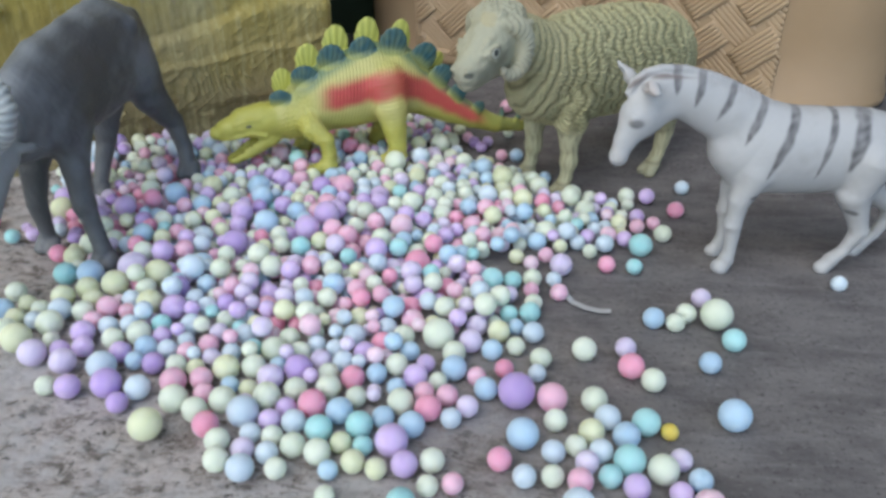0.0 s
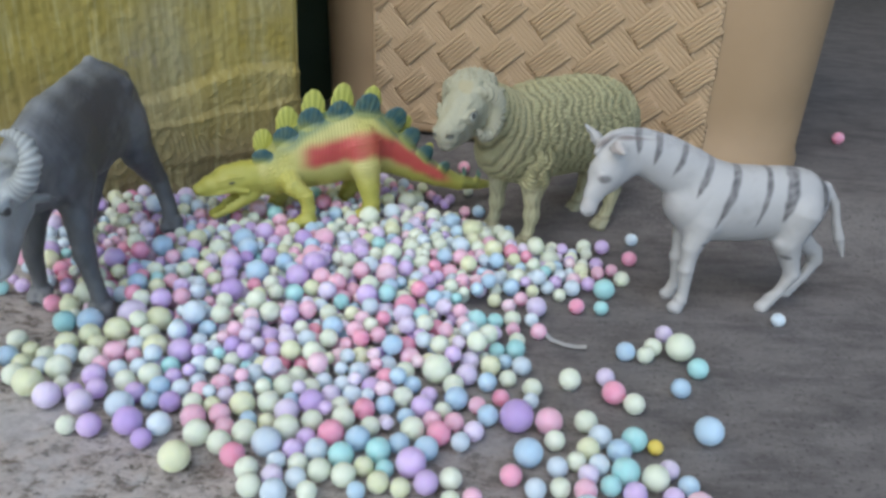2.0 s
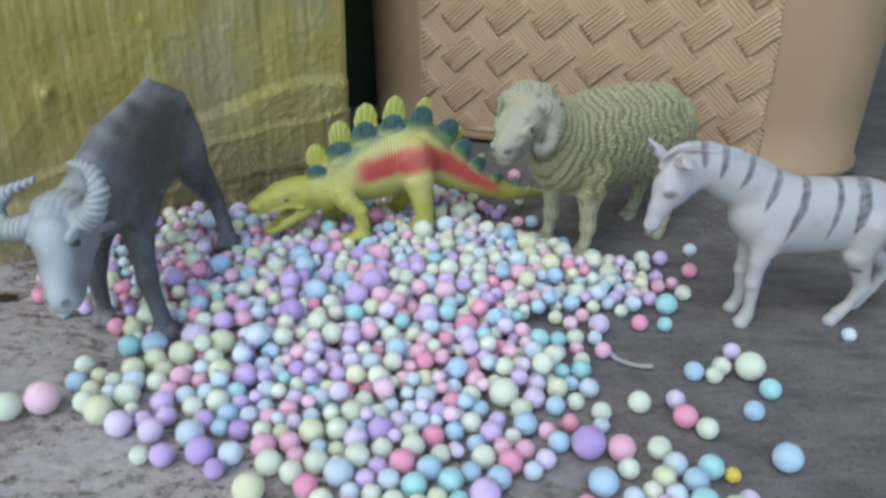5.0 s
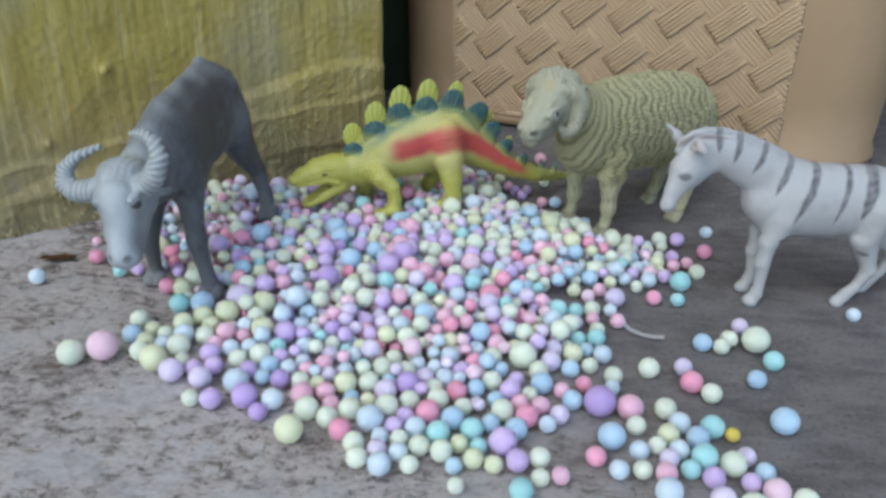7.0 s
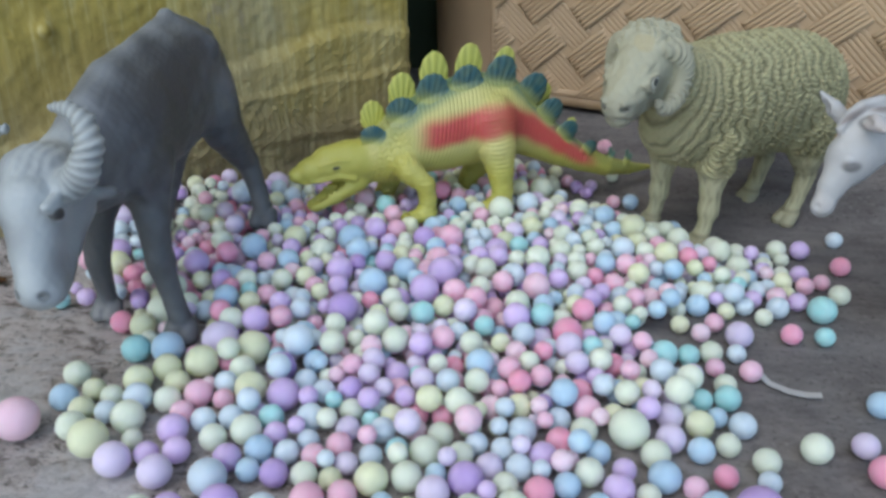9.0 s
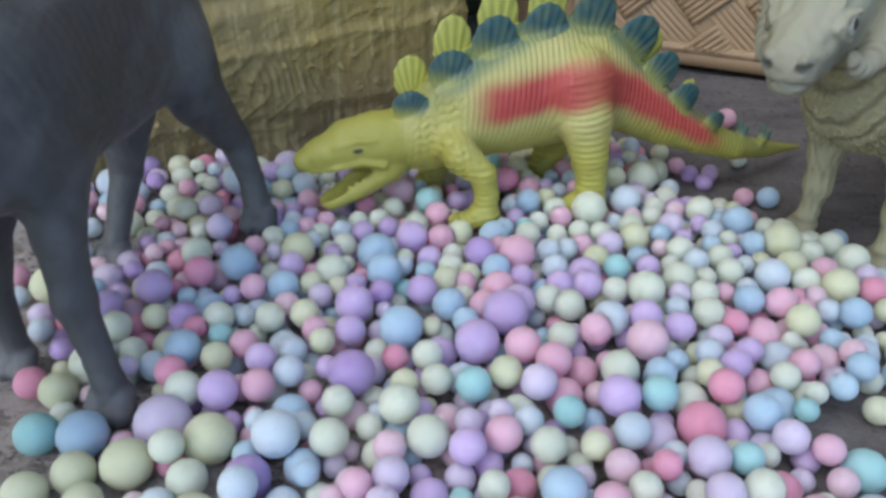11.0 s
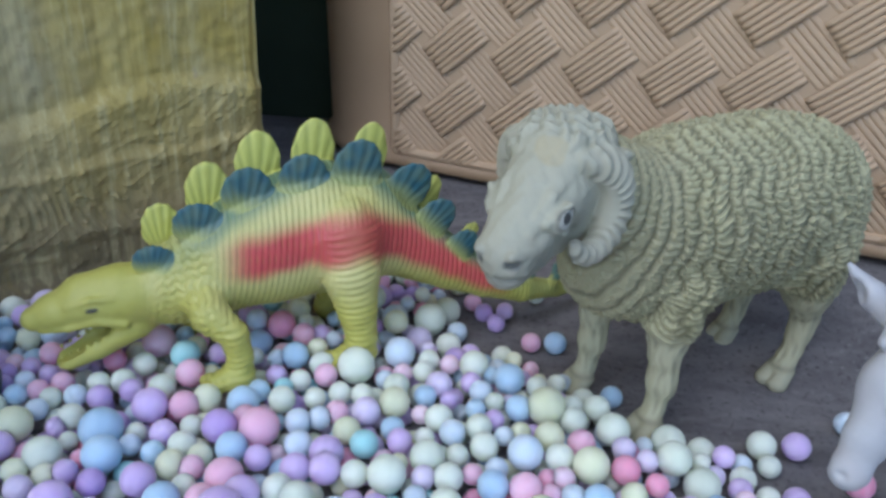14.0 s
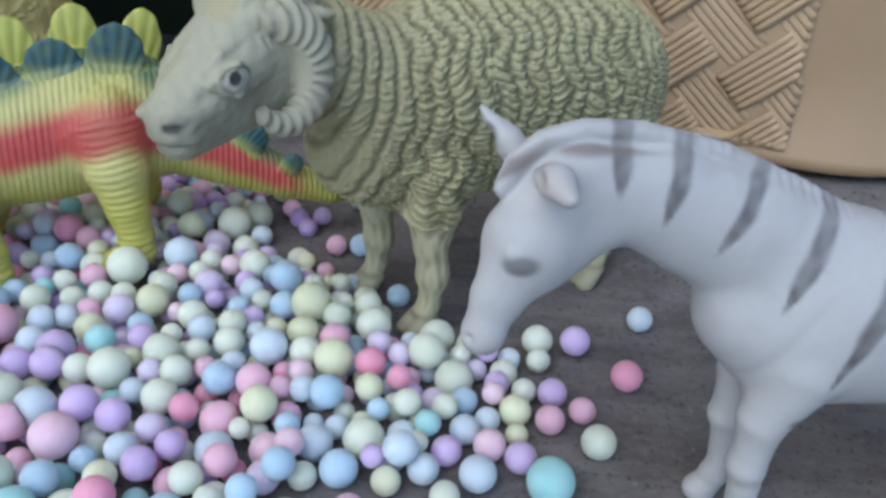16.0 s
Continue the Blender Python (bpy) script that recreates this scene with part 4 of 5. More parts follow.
        col = tint(col, blue * np.clip(fan, 0, 1) * 0.3, (0.03, 0.17, 0.19))
        # Shade in the wrinkle grooves is painted into the colour.
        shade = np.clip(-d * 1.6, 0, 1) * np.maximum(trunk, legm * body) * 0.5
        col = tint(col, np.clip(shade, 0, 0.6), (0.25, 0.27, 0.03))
        tail = sm(-x, 76, 84)
        col = tint(col, tail * 0.15 * np.clip(vnoise(p, 0.5, 3) + 0.5, 0, 1), (0.03, 0.16, 0.15))
        tip = sm(-x, 80, 82) * sm(z - np.interp(x, [-98, -82], [8.5, 12.5]), 4.2, 6.0)
        col = tint(col, tip * 0.85, (0.01, 0.11, 0.12))
        # Far legs get a darker lime, painted as their shaded side.
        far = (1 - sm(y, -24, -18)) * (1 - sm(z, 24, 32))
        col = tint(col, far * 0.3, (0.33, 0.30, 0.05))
        eye = 1 - sm(np.hypot((x - 50.8) * 0.75 + (z - 27.4) * 0.2, (z - 27.4) * 1.6), 0.9, 1.5)
        col = tint(col, eye * (y > Y + 4.5) * 0.95, (0.03, 0.03, 0.02))
        col = tint(col, eye * (y < Y - 4.5) * 0.95, (0.03, 0.03, 0.02))
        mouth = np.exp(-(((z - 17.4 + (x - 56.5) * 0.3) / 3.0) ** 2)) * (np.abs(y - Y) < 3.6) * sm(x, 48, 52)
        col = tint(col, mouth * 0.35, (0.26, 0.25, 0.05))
        return p2, col
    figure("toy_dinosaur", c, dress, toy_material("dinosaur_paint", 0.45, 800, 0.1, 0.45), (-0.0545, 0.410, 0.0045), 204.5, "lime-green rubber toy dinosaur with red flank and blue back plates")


def build_buffalo():
    c = Clay((-64, -44, -2), (104, 30, 106), 0.5)
    Y = -5
    c.blob((-8, Y - 0.5, 71), (42, 13.6, 23.0), 4, (0, 3, 0))
    c.blob((-26, Y - 1, 72.5), (22, 13.2, 19.5), 6)
    c.blob((22, Y, 68), (24, 13.5, 20.5), 6)
    c.limb([(-46, Y - 2, 82, 4.0), (-24, Y - 4, 95.6, 2.2), (2, Y - 2, 90.5, 3.4), (26, Y - 2, 85.5, 5), (40, Y - 2, 79, 6)], 5)
    c.limb([(-24, Y - 4, 94, 2.4), (-27, Y + 9, 84, 4)], 4)
    c.limb([(26, Y, 70, 14.5), (46, Y - 1, 69, 12), (64, Y - 1, 66, 10)], 6, (1, 0.85, 1))
    c.limb([(26, Y, 57, 11), (48, Y, 58, 8)], 6)
    c.blob((33, Y + 10, 58), (8, 4, 10), 4)
    # head hanging nearly upright, cocked so that one horn stands lower
    c.limb([(68, -6, 68, 9.8), (77, -4.5, 64, 9.2), (84, -2, 54, 6.7), (88, 0, 47, 5.7)], 3.5, (1, 0.92, 1))
    c.limb([(66, -3, 60, 8), (75, -2, 53, 6.6), (82, 0, 46, 5)], 3.5)
    c.blob((88, 0.3, 44.8), (5.6, 6.2, 4.9), 2.5)
    c.blob((70, -6, 73), (7, 9, 4.5), 3)
    for s in (1, -1):
        c.blob((82, -3.0 + s * 8.0, 64 + s * 1.0), (2.2, 1.8, 2.2), 1.0)
        c.limb([(79, -3.5 + s * 8.0, 67 + s, 1.4), (84.5, -3 + s * 7.2, 66.2 + s, 1.2)], 1.5)
        c.blob((93.4, 0.5 + s * 3.6, 46.2), (1.2, 1.5, 1.0), 0.8, cut=True)
    c.limb([(72, -1, 69, 4.8), (74, 4.5, 69, 4.7), (74.5, 9.5, 73.5, 4.2), (72.5, 11.8, 80.5, 3.5), (69, 9.0, 85.6, 2.9), (66, 4, 87.6, 2.2), (63, -2.5, 87, 1.2)], 1.4)
    c.limb([(72, -11, 68, 4.8), (74, -17, 65.5, 4.7), (74, -23.5, 64.8, 4.3), (72.5, -28.5, 67, 3.8), (70, -29.5, 72, 3.1), (67, -26, 76.5, 2.3), (64, -17, 80.5, 1.2)], 1.4)
    c.limb([(62, 3, 62, 2.4), (58, 6.5, 61, 2.2), (55.5, 8, 59.5, 0.9)], 2, (1, 1, 0.7))
    c.limb([(62, -14, 60, 2.6), (57, -21, 58, 3.4), (54, -25, 56, 1.4)], 2, (1, 1, 0.7))
    c.limb([(88, 7.2, 42.2, 0.5), (93.5, 3, 41.8, 0.5), (93.5, -3, 41.8, 0.5), (88, -6.6, 42.2, 0.5)], 0.7, cut=True)
    # legs
    c.limb([(27, 1, 56, 9), (33, 4.5, 42, 5.8), (36, 7, 28, 4.3), (38, 10.5, 14, 3.3), (39.5, 13, 7, 3.8)], 3.5)
    c.blob((36.5, 7.2, 28), (4.9, 4.2, 5.2), 2)
    c.limb([(27, -11, 56, 9), (31, -16, 40, 5.8), (31, -18.5, 24, 4.3), (30, -18, 12, 3.3), (30, -18, 7, 3.8)], 3.5)
    c.limb([(-30, 0, 66, 11.5), (-34, 4, 50, 8.0), (-44, 9, 34, 4.6), (-43, 13, 22, 3.7), (-39, 16, 13, 3.9)], 4)
    c.limb([(-28, -12, 64, 12), (-30, -17, 46, 8.8), (-30, -20, 28, 5.2), (-24, -22, 14, 3.6), (-20, -22.5, 7, 3.9)], 4)
    for x3, y3, z3 in ((39.5, 13, 0), (30, -18, 0), (-39, 16, 7), (-20, -22.5, 1)):
        for t in (1, -1):
            c.limb([(x3, y3 + t * 2.1, 6.2 + z3, 3.4), (x3 + 2.5, y3 + t * 2.4, 2.8 + z3, 3.7)], 0.7, (1, 0.95, 0.8))
    c.limb([(-46, Y, 84, 3.4), (-53, Y + 1, 72, 2.4), (-54, Y + 1, 54, 2.0), (-53, Y + 1, 42, 2.8), (-52, Y + 1, 33, 1.0)], 3)
    c.f[:, :, : int((0 - c.lo[2]) / c.h)] = np.maximum(c.f[:, :, : int((0 - c.lo[2]) / c.h)], 0.4)

    def dress(p, n):
        x, y, z = p.T
        left = sm(y, 4.5, 6.5) * sm(x, 66, 68) * sm(z, 65.5, 67) * (1 - sm(x, 79, 81))
        left = np.maximum(left, sm(z, 83.2, 84.6) * sm(x, 58, 60) * sm(y, -8, -6))
        right = sm(-y, 15.0, 16.5) * sm(x, 61.5, 63) * sm(z, 57, 59)
        hornm = np.maximum(left, right)
        al = np.arctan2(z - 78, y - 2) * 9.5
        ar = np.where(-y > 24, np.arctan2(z - 71, -y - 24) * 7.5, 0) + np.where(-y <= 24, np.where(z < 71, y * 1.0 + 12, -y * -0.9 + 33), 0)
        rings = np.sin(np.where(left > right, al, ar) * 2.9)
        d = 0.28 * rings * hornm + (1 - hornm) * (0.22 * vnoise(p, 0.28) + 0.35 * vnoise(p, 0.2, 7) * (x > 58) + 0.7 * vnoise(p, 0.075, 4) * (x < 55) + 0.1 * vnoise(p, 1.2))
        crown = sm(x, 62, 66) * sm(z, 72, 75) * (1 - hornm)
        d = d + crown * 0.14 * np.sin(y * 2.2 + 0.8 * np.sin(x * 0.8))
        rib = np.exp(-(((x - 2) / 22) ** 2)) * np.exp(-(((z - 68) / 16) ** 2))
        d = d + rib * 0.1 * np.sin(x * 0.55 + z * 0.06) * (1 - hornm)
        p2 = p + n * d[:, None]
        col = np.tile(np.array([[0.05, 0.053, 0.061]]), (len(p), 1))
        dust = np.clip(0.36 + 1.0 * vnoise(p, 0.05, 2) + 0.5 * vnoise(p, 0.16, 5) + 0.3 * vnoise(p, 0.5), 0, 1)
        col = tint(col, dust * 0.5, (0.19, 0.205, 0.23))
        # Dust and highlight along the back, painted on upward faces.
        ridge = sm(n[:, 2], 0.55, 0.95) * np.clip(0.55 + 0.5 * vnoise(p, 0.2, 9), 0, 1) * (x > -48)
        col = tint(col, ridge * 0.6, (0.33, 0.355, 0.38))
        # Sky light on its right side, painted in as a paler tint.
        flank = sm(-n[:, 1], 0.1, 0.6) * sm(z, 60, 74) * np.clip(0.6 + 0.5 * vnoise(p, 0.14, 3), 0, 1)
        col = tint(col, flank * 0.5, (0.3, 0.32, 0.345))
        pale = sm(x + 0.25 * (z - 60), 56, 64)
        col = tint(col, pale * np.clip(0.68 + 0.2 * vnoise(p, 0.3) + 0.35 * vnoise(p, 0.12, 8), 0, 0.95), (0.42, 0.455, 0.47))
        col = tint(col, hornm * 0.85, (0.40, 0.43, 0.435))
        col = tint(col, hornm * np.clip(0.55 - rings, 0, 1) * 0.55, (0.17, 0.18, 0.18))
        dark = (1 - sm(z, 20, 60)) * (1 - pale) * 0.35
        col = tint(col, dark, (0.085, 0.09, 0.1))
        hoof = (1 - sm(z, 7, 9)) * (x < 60)
        col = tint(col, hoof * 0.5, (0.22, 0.22, 0.225))
        for s in (1, -1):
            e = np.sqrt((x - 82.8) ** 2 + (z - 64 - s) ** 2)
            col = tint(col, (1 - sm(e, 1.2, 2.0)) * ((y + 3) * s > 7.0), (0.02, 0.02, 0.022))
            nos = np.sqrt((x - 93) ** 2 + (y - 0.5 - s * 3.6) ** 2 + (z - 46.2) ** 2)
            col = tint(col, (1 - sm(nos, 1.2, 2.2)) * 0.7, (0.1, 0.1, 0.105))
        return p2, col
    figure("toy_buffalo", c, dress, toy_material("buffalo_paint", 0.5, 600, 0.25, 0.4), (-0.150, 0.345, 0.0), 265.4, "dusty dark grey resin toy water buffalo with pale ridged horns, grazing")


build_zebra()
build_ram()
build_dinosaur()
build_buffalo()


# ---- the foam balls: x, y, height of the centre and radius, in millimetres ----
PINK_1 = [(-215.8, 354.9, 2.7, 2.7), (-193.8, 352.4, 4.1, 4.1), (-124.2, 270.1, 4.5, 4.5), (-126.3, 261.6, 3.8, 3.8), (-116.5, 269.1, 3.4, 3.4), (-83.9, 228.7, 4.7, 4.7), (-75.4, 231.3, 4.1, 4.1), (-72.2, 224.3, 3.7, 3.7), (-85.2, 245.7, 3.7, 3.7), (-79.1, 250.2, 3.9, 3.9), (6.4, 228.7, 3.9, 3.9), (-1.2, 230, 3.7, 3.7), (15.6, 239.6, 3.5, 3.5), (-8.9, 269.9, 4.4, 4.4), (40.1, 228.6, 5.2, 5.2), (46.4, 293.8, 3.8, 3.8), (35.6, 295.7, 3.3, 3.3), (42.6, 323.4, 3.6, 3.6), (93.1, 357, 3.4, 3.4), (85.2, 353, 3.7, 3.7), (10.2, 191.4, 3.4, 3.4), (-52.4, 298.4, 9.2, 4), (12.7, 301.9, 8.5, 3.3), (15.6, 330.4, 8.8, 3.6)]
PINK_2 = [(-22, 279.9, 8.7, 3.5), (-31.5, 282.7, 9, 3.8), (5.9, 285.2, 8.4, 3.2), (4.5, 456.4, 3.7, 3.4), (23.8, 431.7, 3.5, 3.5), (-40.8, 478.4, 4.2, 3.3), (-14.2, 464.2, 3.5, 3.1), (26.3, 484.6, 13.2, 4), (-121.4, 401.8, 8.8, 3.6), (-117, 384.5, 8.3, 3.1), (-111.8, 388.2, 8.5, 3.3), (-77.9, 395, 9.5, 4.3), (-74.9, 380.2, 9.4, 4.2), (-57.6, 377.2, 8.8, 3.6), (-52.3, 371.6, 10.6, 5.4), (-65.8, 356.6, 8.6, 3.4), (-56.4, 352.8, 10.1, 4.9), (-59.6, 345.3, 9.4, 4.2), (-33.7, 381.9, 8.6, 3.4), (-39.4, 398.8, 8.8, 3.6), (-49.8, 420, 9, 3.8), (22.7, 416.8, 2.8, 2.8), (32.4, 373.9, 9.1, 3.9), (3.4, 361, 8, 2.8)]
PINK_3 = [(16.4, 355.4, 9.4, 4.2), (22.5, 355.1, 8, 2.8), (-49.4, 328.7, 9.8, 4.6), (-42.1, 324, 9.6, 4.4), (-31.8, 337.9, 9.4, 4.2), (-100.5, 330.9, 8.6, 3.4), (-115.8, 322.6, 8.9, 3.7), (-107.5, 307.9, 9.1, 3.9), (-121.9, 348, 8.9, 3.7)]
ROSE_1 = [(-207.6, 335.4, 4, 4), (-171.8, 342.2, 4.2, 4.2), (-162.7, 308.4, 4.1, 4.1), (-66.7, 209.3, 4.4, 4.4), (-58.3, 265.4, 3.4, 3.4), (-51.1, 264.9, 3.4, 3.4), (-35.9, 220.7, 4.9, 4.9), (0.8, 221.4, 4.6, 4.6), (24.8, 244.6, 3.5, 3.5), (-18.2, 255.4, 4.2, 4.2), (-25.4, 235.2, 4.3, 4.3), (23.4, 201.3, 3.9, 3.9), (67.9, 247.4, 4.8, 4.8), (67.5, 317, 3.9, 3.9), (105.6, 370, 4.2, 4.2), (45.8, 376.9, 3.8, 3.8), (-20.2, 294, 8.4, 3.2), (-13.4, 448.4, 3.4, 3.4), (-102.1, 400.6, 8.7, 3.5), (-57.6, 424.1, 9.8, 4.6), (22.4, 360.5, 8, 2.8), (42.5, 364.5, 9.1, 3.9), (49.7, 360.4, 8.3, 3.1), (-79.1, 322.2, 8.4, 3.2)]
ROSE_2 = [(-128.8, 310.4, 9, 3.8), (-130.2, 328.3, 8.4, 3.2), (3.1, 345.9, 8.6, 3.4), (-138.6, 352.9, 9.6, 4.4)]
ICE_BLUE_1 = [(-226.1, 312.1, 4.2, 4.2), (-188.4, 344.4, 3.1, 3.1), (-148.2, 260.7, 3.6, 3.6), (-141.2, 267, 4.6, 4.6), (-111.6, 260.3, 3.9, 3.9), (-119.2, 258.7, 3.9, 3.9), (-110.5, 234.3, 5.3, 5.3), (-94.3, 224.8, 4.5, 4.5), (-92.7, 246.8, 3.7, 3.7), (-87.9, 252.1, 3.4, 3.4), (-89, 261.4, 4.3, 4.3), (-67.8, 257.2, 4, 4), (-70, 246.8, 3.5, 3.5), (-56.6, 214.9, 5.4, 5.4), (-40, 212.6, 4.2, 4.2), (-52.3, 207.4, 3.5, 3.5), (-51, 192.2, 4.4, 4.4), (-45.1, 199.3, 3.7, 3.7), (-41.4, 253.8, 3.5, 3.5), (35.3, 265.5, 4.2, 4.2), (8.2, 218.3, 3.6, 3.6), (-28.6, 258.7, 4.4, 4.4), (-34.1, 251.4, 3.7, 3.7), (-30.1, 244.1, 4, 4)]
ICE_BLUE_2 = [(-17.7, 265.1, 3.9, 3.9), (35.9, 243.2, 3.3, 3.3), (56.9, 221.3, 4.4, 4.4), (39.3, 205.6, 3.8, 3.8), (53.4, 206.9, 3.9, 3.9), (20, 288.5, 3.9, 3.9), (44.9, 304.3, 3.4, 3.4), (68.5, 334.4, 4.3, 4.3), (56.9, 335.7, 3.7, 3.7), (113.6, 396.3, 3.8, 3.8), (44.9, 184.8, 4.9, 4.9), (159.1, 309.4, 3.4, 3.4), (-98.3, 291.5, 10.8, 5.1), (-50.2, 275.4, 8.9, 3.7), (-26.1, 302.4, 9.2, 4), (15.5, 284.7, 9.1, 3.9), (-3.6, 276.5, 8.7, 3.5), (-142.4, 444.2, 3.9, 3.9), (-125.5, 412.3, 9.4, 4.2), (-122.7, 388.5, 8.2, 3), (-105.8, 382.8, 8.5, 3.3), (-113.3, 376.1, 8.3, 3.1), (-83.9, 364.4, 8.1, 2.9), (-41.4, 367.4, 9, 3.8)]
ICE_BLUE_3 = [(-38, 379.1, 8.6, 3.4), (-43.3, 376.7, 8.9, 3.7), (-55.6, 407, 8.1, 2.9), (-18.6, 411.2, 10.2, 5), (6.1, 395.1, 8.7, 3.5), (31.8, 409, 3.3, 3.3), (12.1, 376.6, 8, 2.8), (17.1, 368.1, 10, 4.8), (-1.8, 375.7, 8.9, 3.7), (9.6, 363, 8.3, 3.1), (28, 354.5, 8.4, 3.2), (-10.3, 351.2, 8.3, 3.1), (-28.1, 342.2, 9.9, 4.7), (-102.2, 313.7, 8.9, 3.7), (-103.5, 321.9, 8.6, 3.4), (-5.5, 332.3, 8.7, 3.5)]
TEAL_1 = [(-190.8, 322.4, 3.5, 3.5), (-151.2, 291.6, 4.9, 4.9), (-100.3, 261.3, 3.9, 3.9), (-63.1, 250, 3.5, 3.5), (-31.7, 209.7, 4.6, 4.6), (-19.6, 212.2, 4.6, 4.6), (-17.3, 204.3, 3.4, 3.4), (68.5, 219.5, 4.7, 4.7), (61.1, 202.5, 5, 5), (106.7, 265.6, 4.5, 4.5), (34.5, 278.2, 4.3, 4.3), (26.7, 277.8, 3.6, 3.6), (28.4, 301.6, 3.9, 3.9), (78.8, 316.6, 3.6, 3.6), (83.5, 332.2, 5.4, 5.4), (-3.6, 182.6, 4.4, 4.4), (-38.9, 307.2, 8.8, 3.6), (11.9, 314.6, 7.9, 2.7), (-4.2, 297.3, 8.7, 3.5), (-50.5, 392.7, 8.1, 2.9), (-59.9, 313.3, 9.4, 4.2), (-19.1, 314.9, 9.4, 4.2), (-123.1, 326.3, 8.3, 3.1)]
VIOLET_1 = [(-190, 332.7, 2.5, 2.5), (-182.7, 325.2, 3.5, 3.5), (-155.9, 332.5, 3, 3), (-130.2, 244, 3.6, 3.6), (-117.3, 223.7, 4.4, 4.4), (-126.1, 253.3, 4.6, 4.6), (-122.4, 245.5, 4, 4), (-108.1, 243.3, 4.1, 4.1), (-98.7, 270.2, 5.3, 5.3), (-97.5, 254.4, 3.6, 3.6), (-47.8, 213.4, 3.7, 3.7), (-44.1, 219.6, 3.6, 3.6), (-8.8, 205.3, 5.4, 5.4), (-4.1, 197, 4.3, 4.3), (-4.7, 237.3, 4.4, 4.4), (-1.9, 245.4, 3.5, 3.5), (-23.4, 248.8, 4.3, 4.3), (94.3, 384.1, 4.2, 4.2), (86.5, 362.6, 3.8, 3.8), (77.8, 340.2, 3.8, 3.8), (61.9, 193, 4.1, 4.1), (74.1, 191.8, 3.6, 3.6), (-62.2, 267.4, 8.4, 3.2), (-72.7, 265.7, 8.6, 3.4)]
VIOLET_2 = [(7.9, 266.3, 8.7, 3.5), (15.9, 451.5, 3.6, 3.3), (-139.5, 421.4, 9, 3.8), (-124.6, 395.7, 8, 2.8), (-117.9, 392.6, 8.1, 2.9), (-99, 382.4, 8.7, 3.5), (-92, 386.6, 8.5, 3.3), (-83.6, 378.5, 10.1, 4.9), (-73.1, 407.6, 8.5, 3.3), (-114.9, 360.2, 9, 3.8), (-105.2, 369.8, 8, 2.8), (-76.9, 369, 8.8, 3.6), (-50.6, 361.7, 8.7, 3.5), (-76.5, 350.8, 9.5, 4.3), (-92.8, 341.1, 10.3, 5.1), (-95.2, 353, 8.4, 3.2), (-51.1, 347.7, 9.8, 4.6), (-40.4, 358, 9.2, 4), (-33.6, 363.8, 9.8, 4.6), (-33.1, 358.4, 9.4, 4.2), (-53.8, 398.2, 8.3, 3.1), (-44.5, 422.5, 8.2, 3), (3.3, 399.8, 8.4, 3.2), (9.5, 382.9, 8.2, 3)]
VIOLET_3 = [(-2.9, 391, 8, 2.8), (-15.6, 371.3, 8.7, 3.5), (73.2, 365.8, 3.4, 3.4), (-60.3, 327.8, 10.7, 5.5), (-54.1, 340.5, 11.1, 5.9), (-28.1, 312.3, 10, 4.8), (-91.7, 331.1, 9.1, 3.9), (-110, 317.5, 9, 3.8), (-115.3, 304.5, 9.8, 4.6), (-147.4, 343.1, 10.1, 4.9), (-11, 341.8, 9.1, 3.9), (-0.3, 328.2, 8.9, 3.7), (4, 334.3, 8.5, 3.3)]
PALE_LIME_1 = [(-154.5, 306, 4.6, 4.6), (-156, 270.9, 3.7, 3.7), (-155.6, 261.4, 3.9, 3.9), (-144.4, 275.6, 4.7, 4.7), (-146.9, 246.8, 5.7, 5.7), (-137.7, 282.1, 4.7, 4.7), (-132.3, 275.2, 4.2, 4.2), (-127.7, 284.9, 5.6, 5.6), (-109.2, 273.1, 5.2, 5.2), (-84.5, 206.9, 5.5, 5.5), (-68.6, 236.7, 4.8, 4.8), (-79.4, 237.5, 3.4, 3.4), (-58.8, 228.2, 3.3, 3.3), (-24.1, 205.1, 3.6, 3.6), (-19.2, 197.4, 3.9, 3.9), (-12.2, 195.3, 3.5, 3.5), (22.9, 265, 4.4, 4.4), (-35.2, 261.8, 3, 3), (51.4, 214.7, 4.3, 4.3), (30.2, 321.6, 3.5, 3.5), (49.3, 332, 3.4, 3.4), (-55.2, 264.9, 10, 4), (-0.7, 465.8, 5, 3.7), (-131.8, 408.8, 8.8, 3.6)]
PALE_LIME_2 = [(-69.9, 384, 9.3, 4.1), (-81.1, 410.3, 8.6, 3.4), (-114.9, 367.6, 10.1, 4.9), (-70.8, 357.1, 9.1, 3.9), (-65, 361.5, 8.5, 3.3), (-107, 352.2, 8.5, 3.3), (-99.6, 351.7, 8.2, 3), (-29.8, 373.8, 9.1, 3.9), (-44.2, 413.4, 8.5, 3.3), (-18.2, 386.5, 9.7, 4.5), (24.2, 387.3, 10.8, 5.6), (24.1, 375.7, 9.4, 4.2), (16.5, 378.2, 8.2, 3), (33.6, 364.5, 10.1, 4.9), (43.1, 356, 8.6, 3.4), (-52.9, 318.7, 9.2, 4), (-75.4, 313.2, 8.5, 3.3), (-97.8, 326.6, 8.5, 3.3), (-104.7, 336.7, 9.1, 3.9), (-120.4, 316.8, 9, 3.8), (-142.2, 331.8, 8.6, 3.4), (-6.7, 324.5, 8.6, 3.4)]
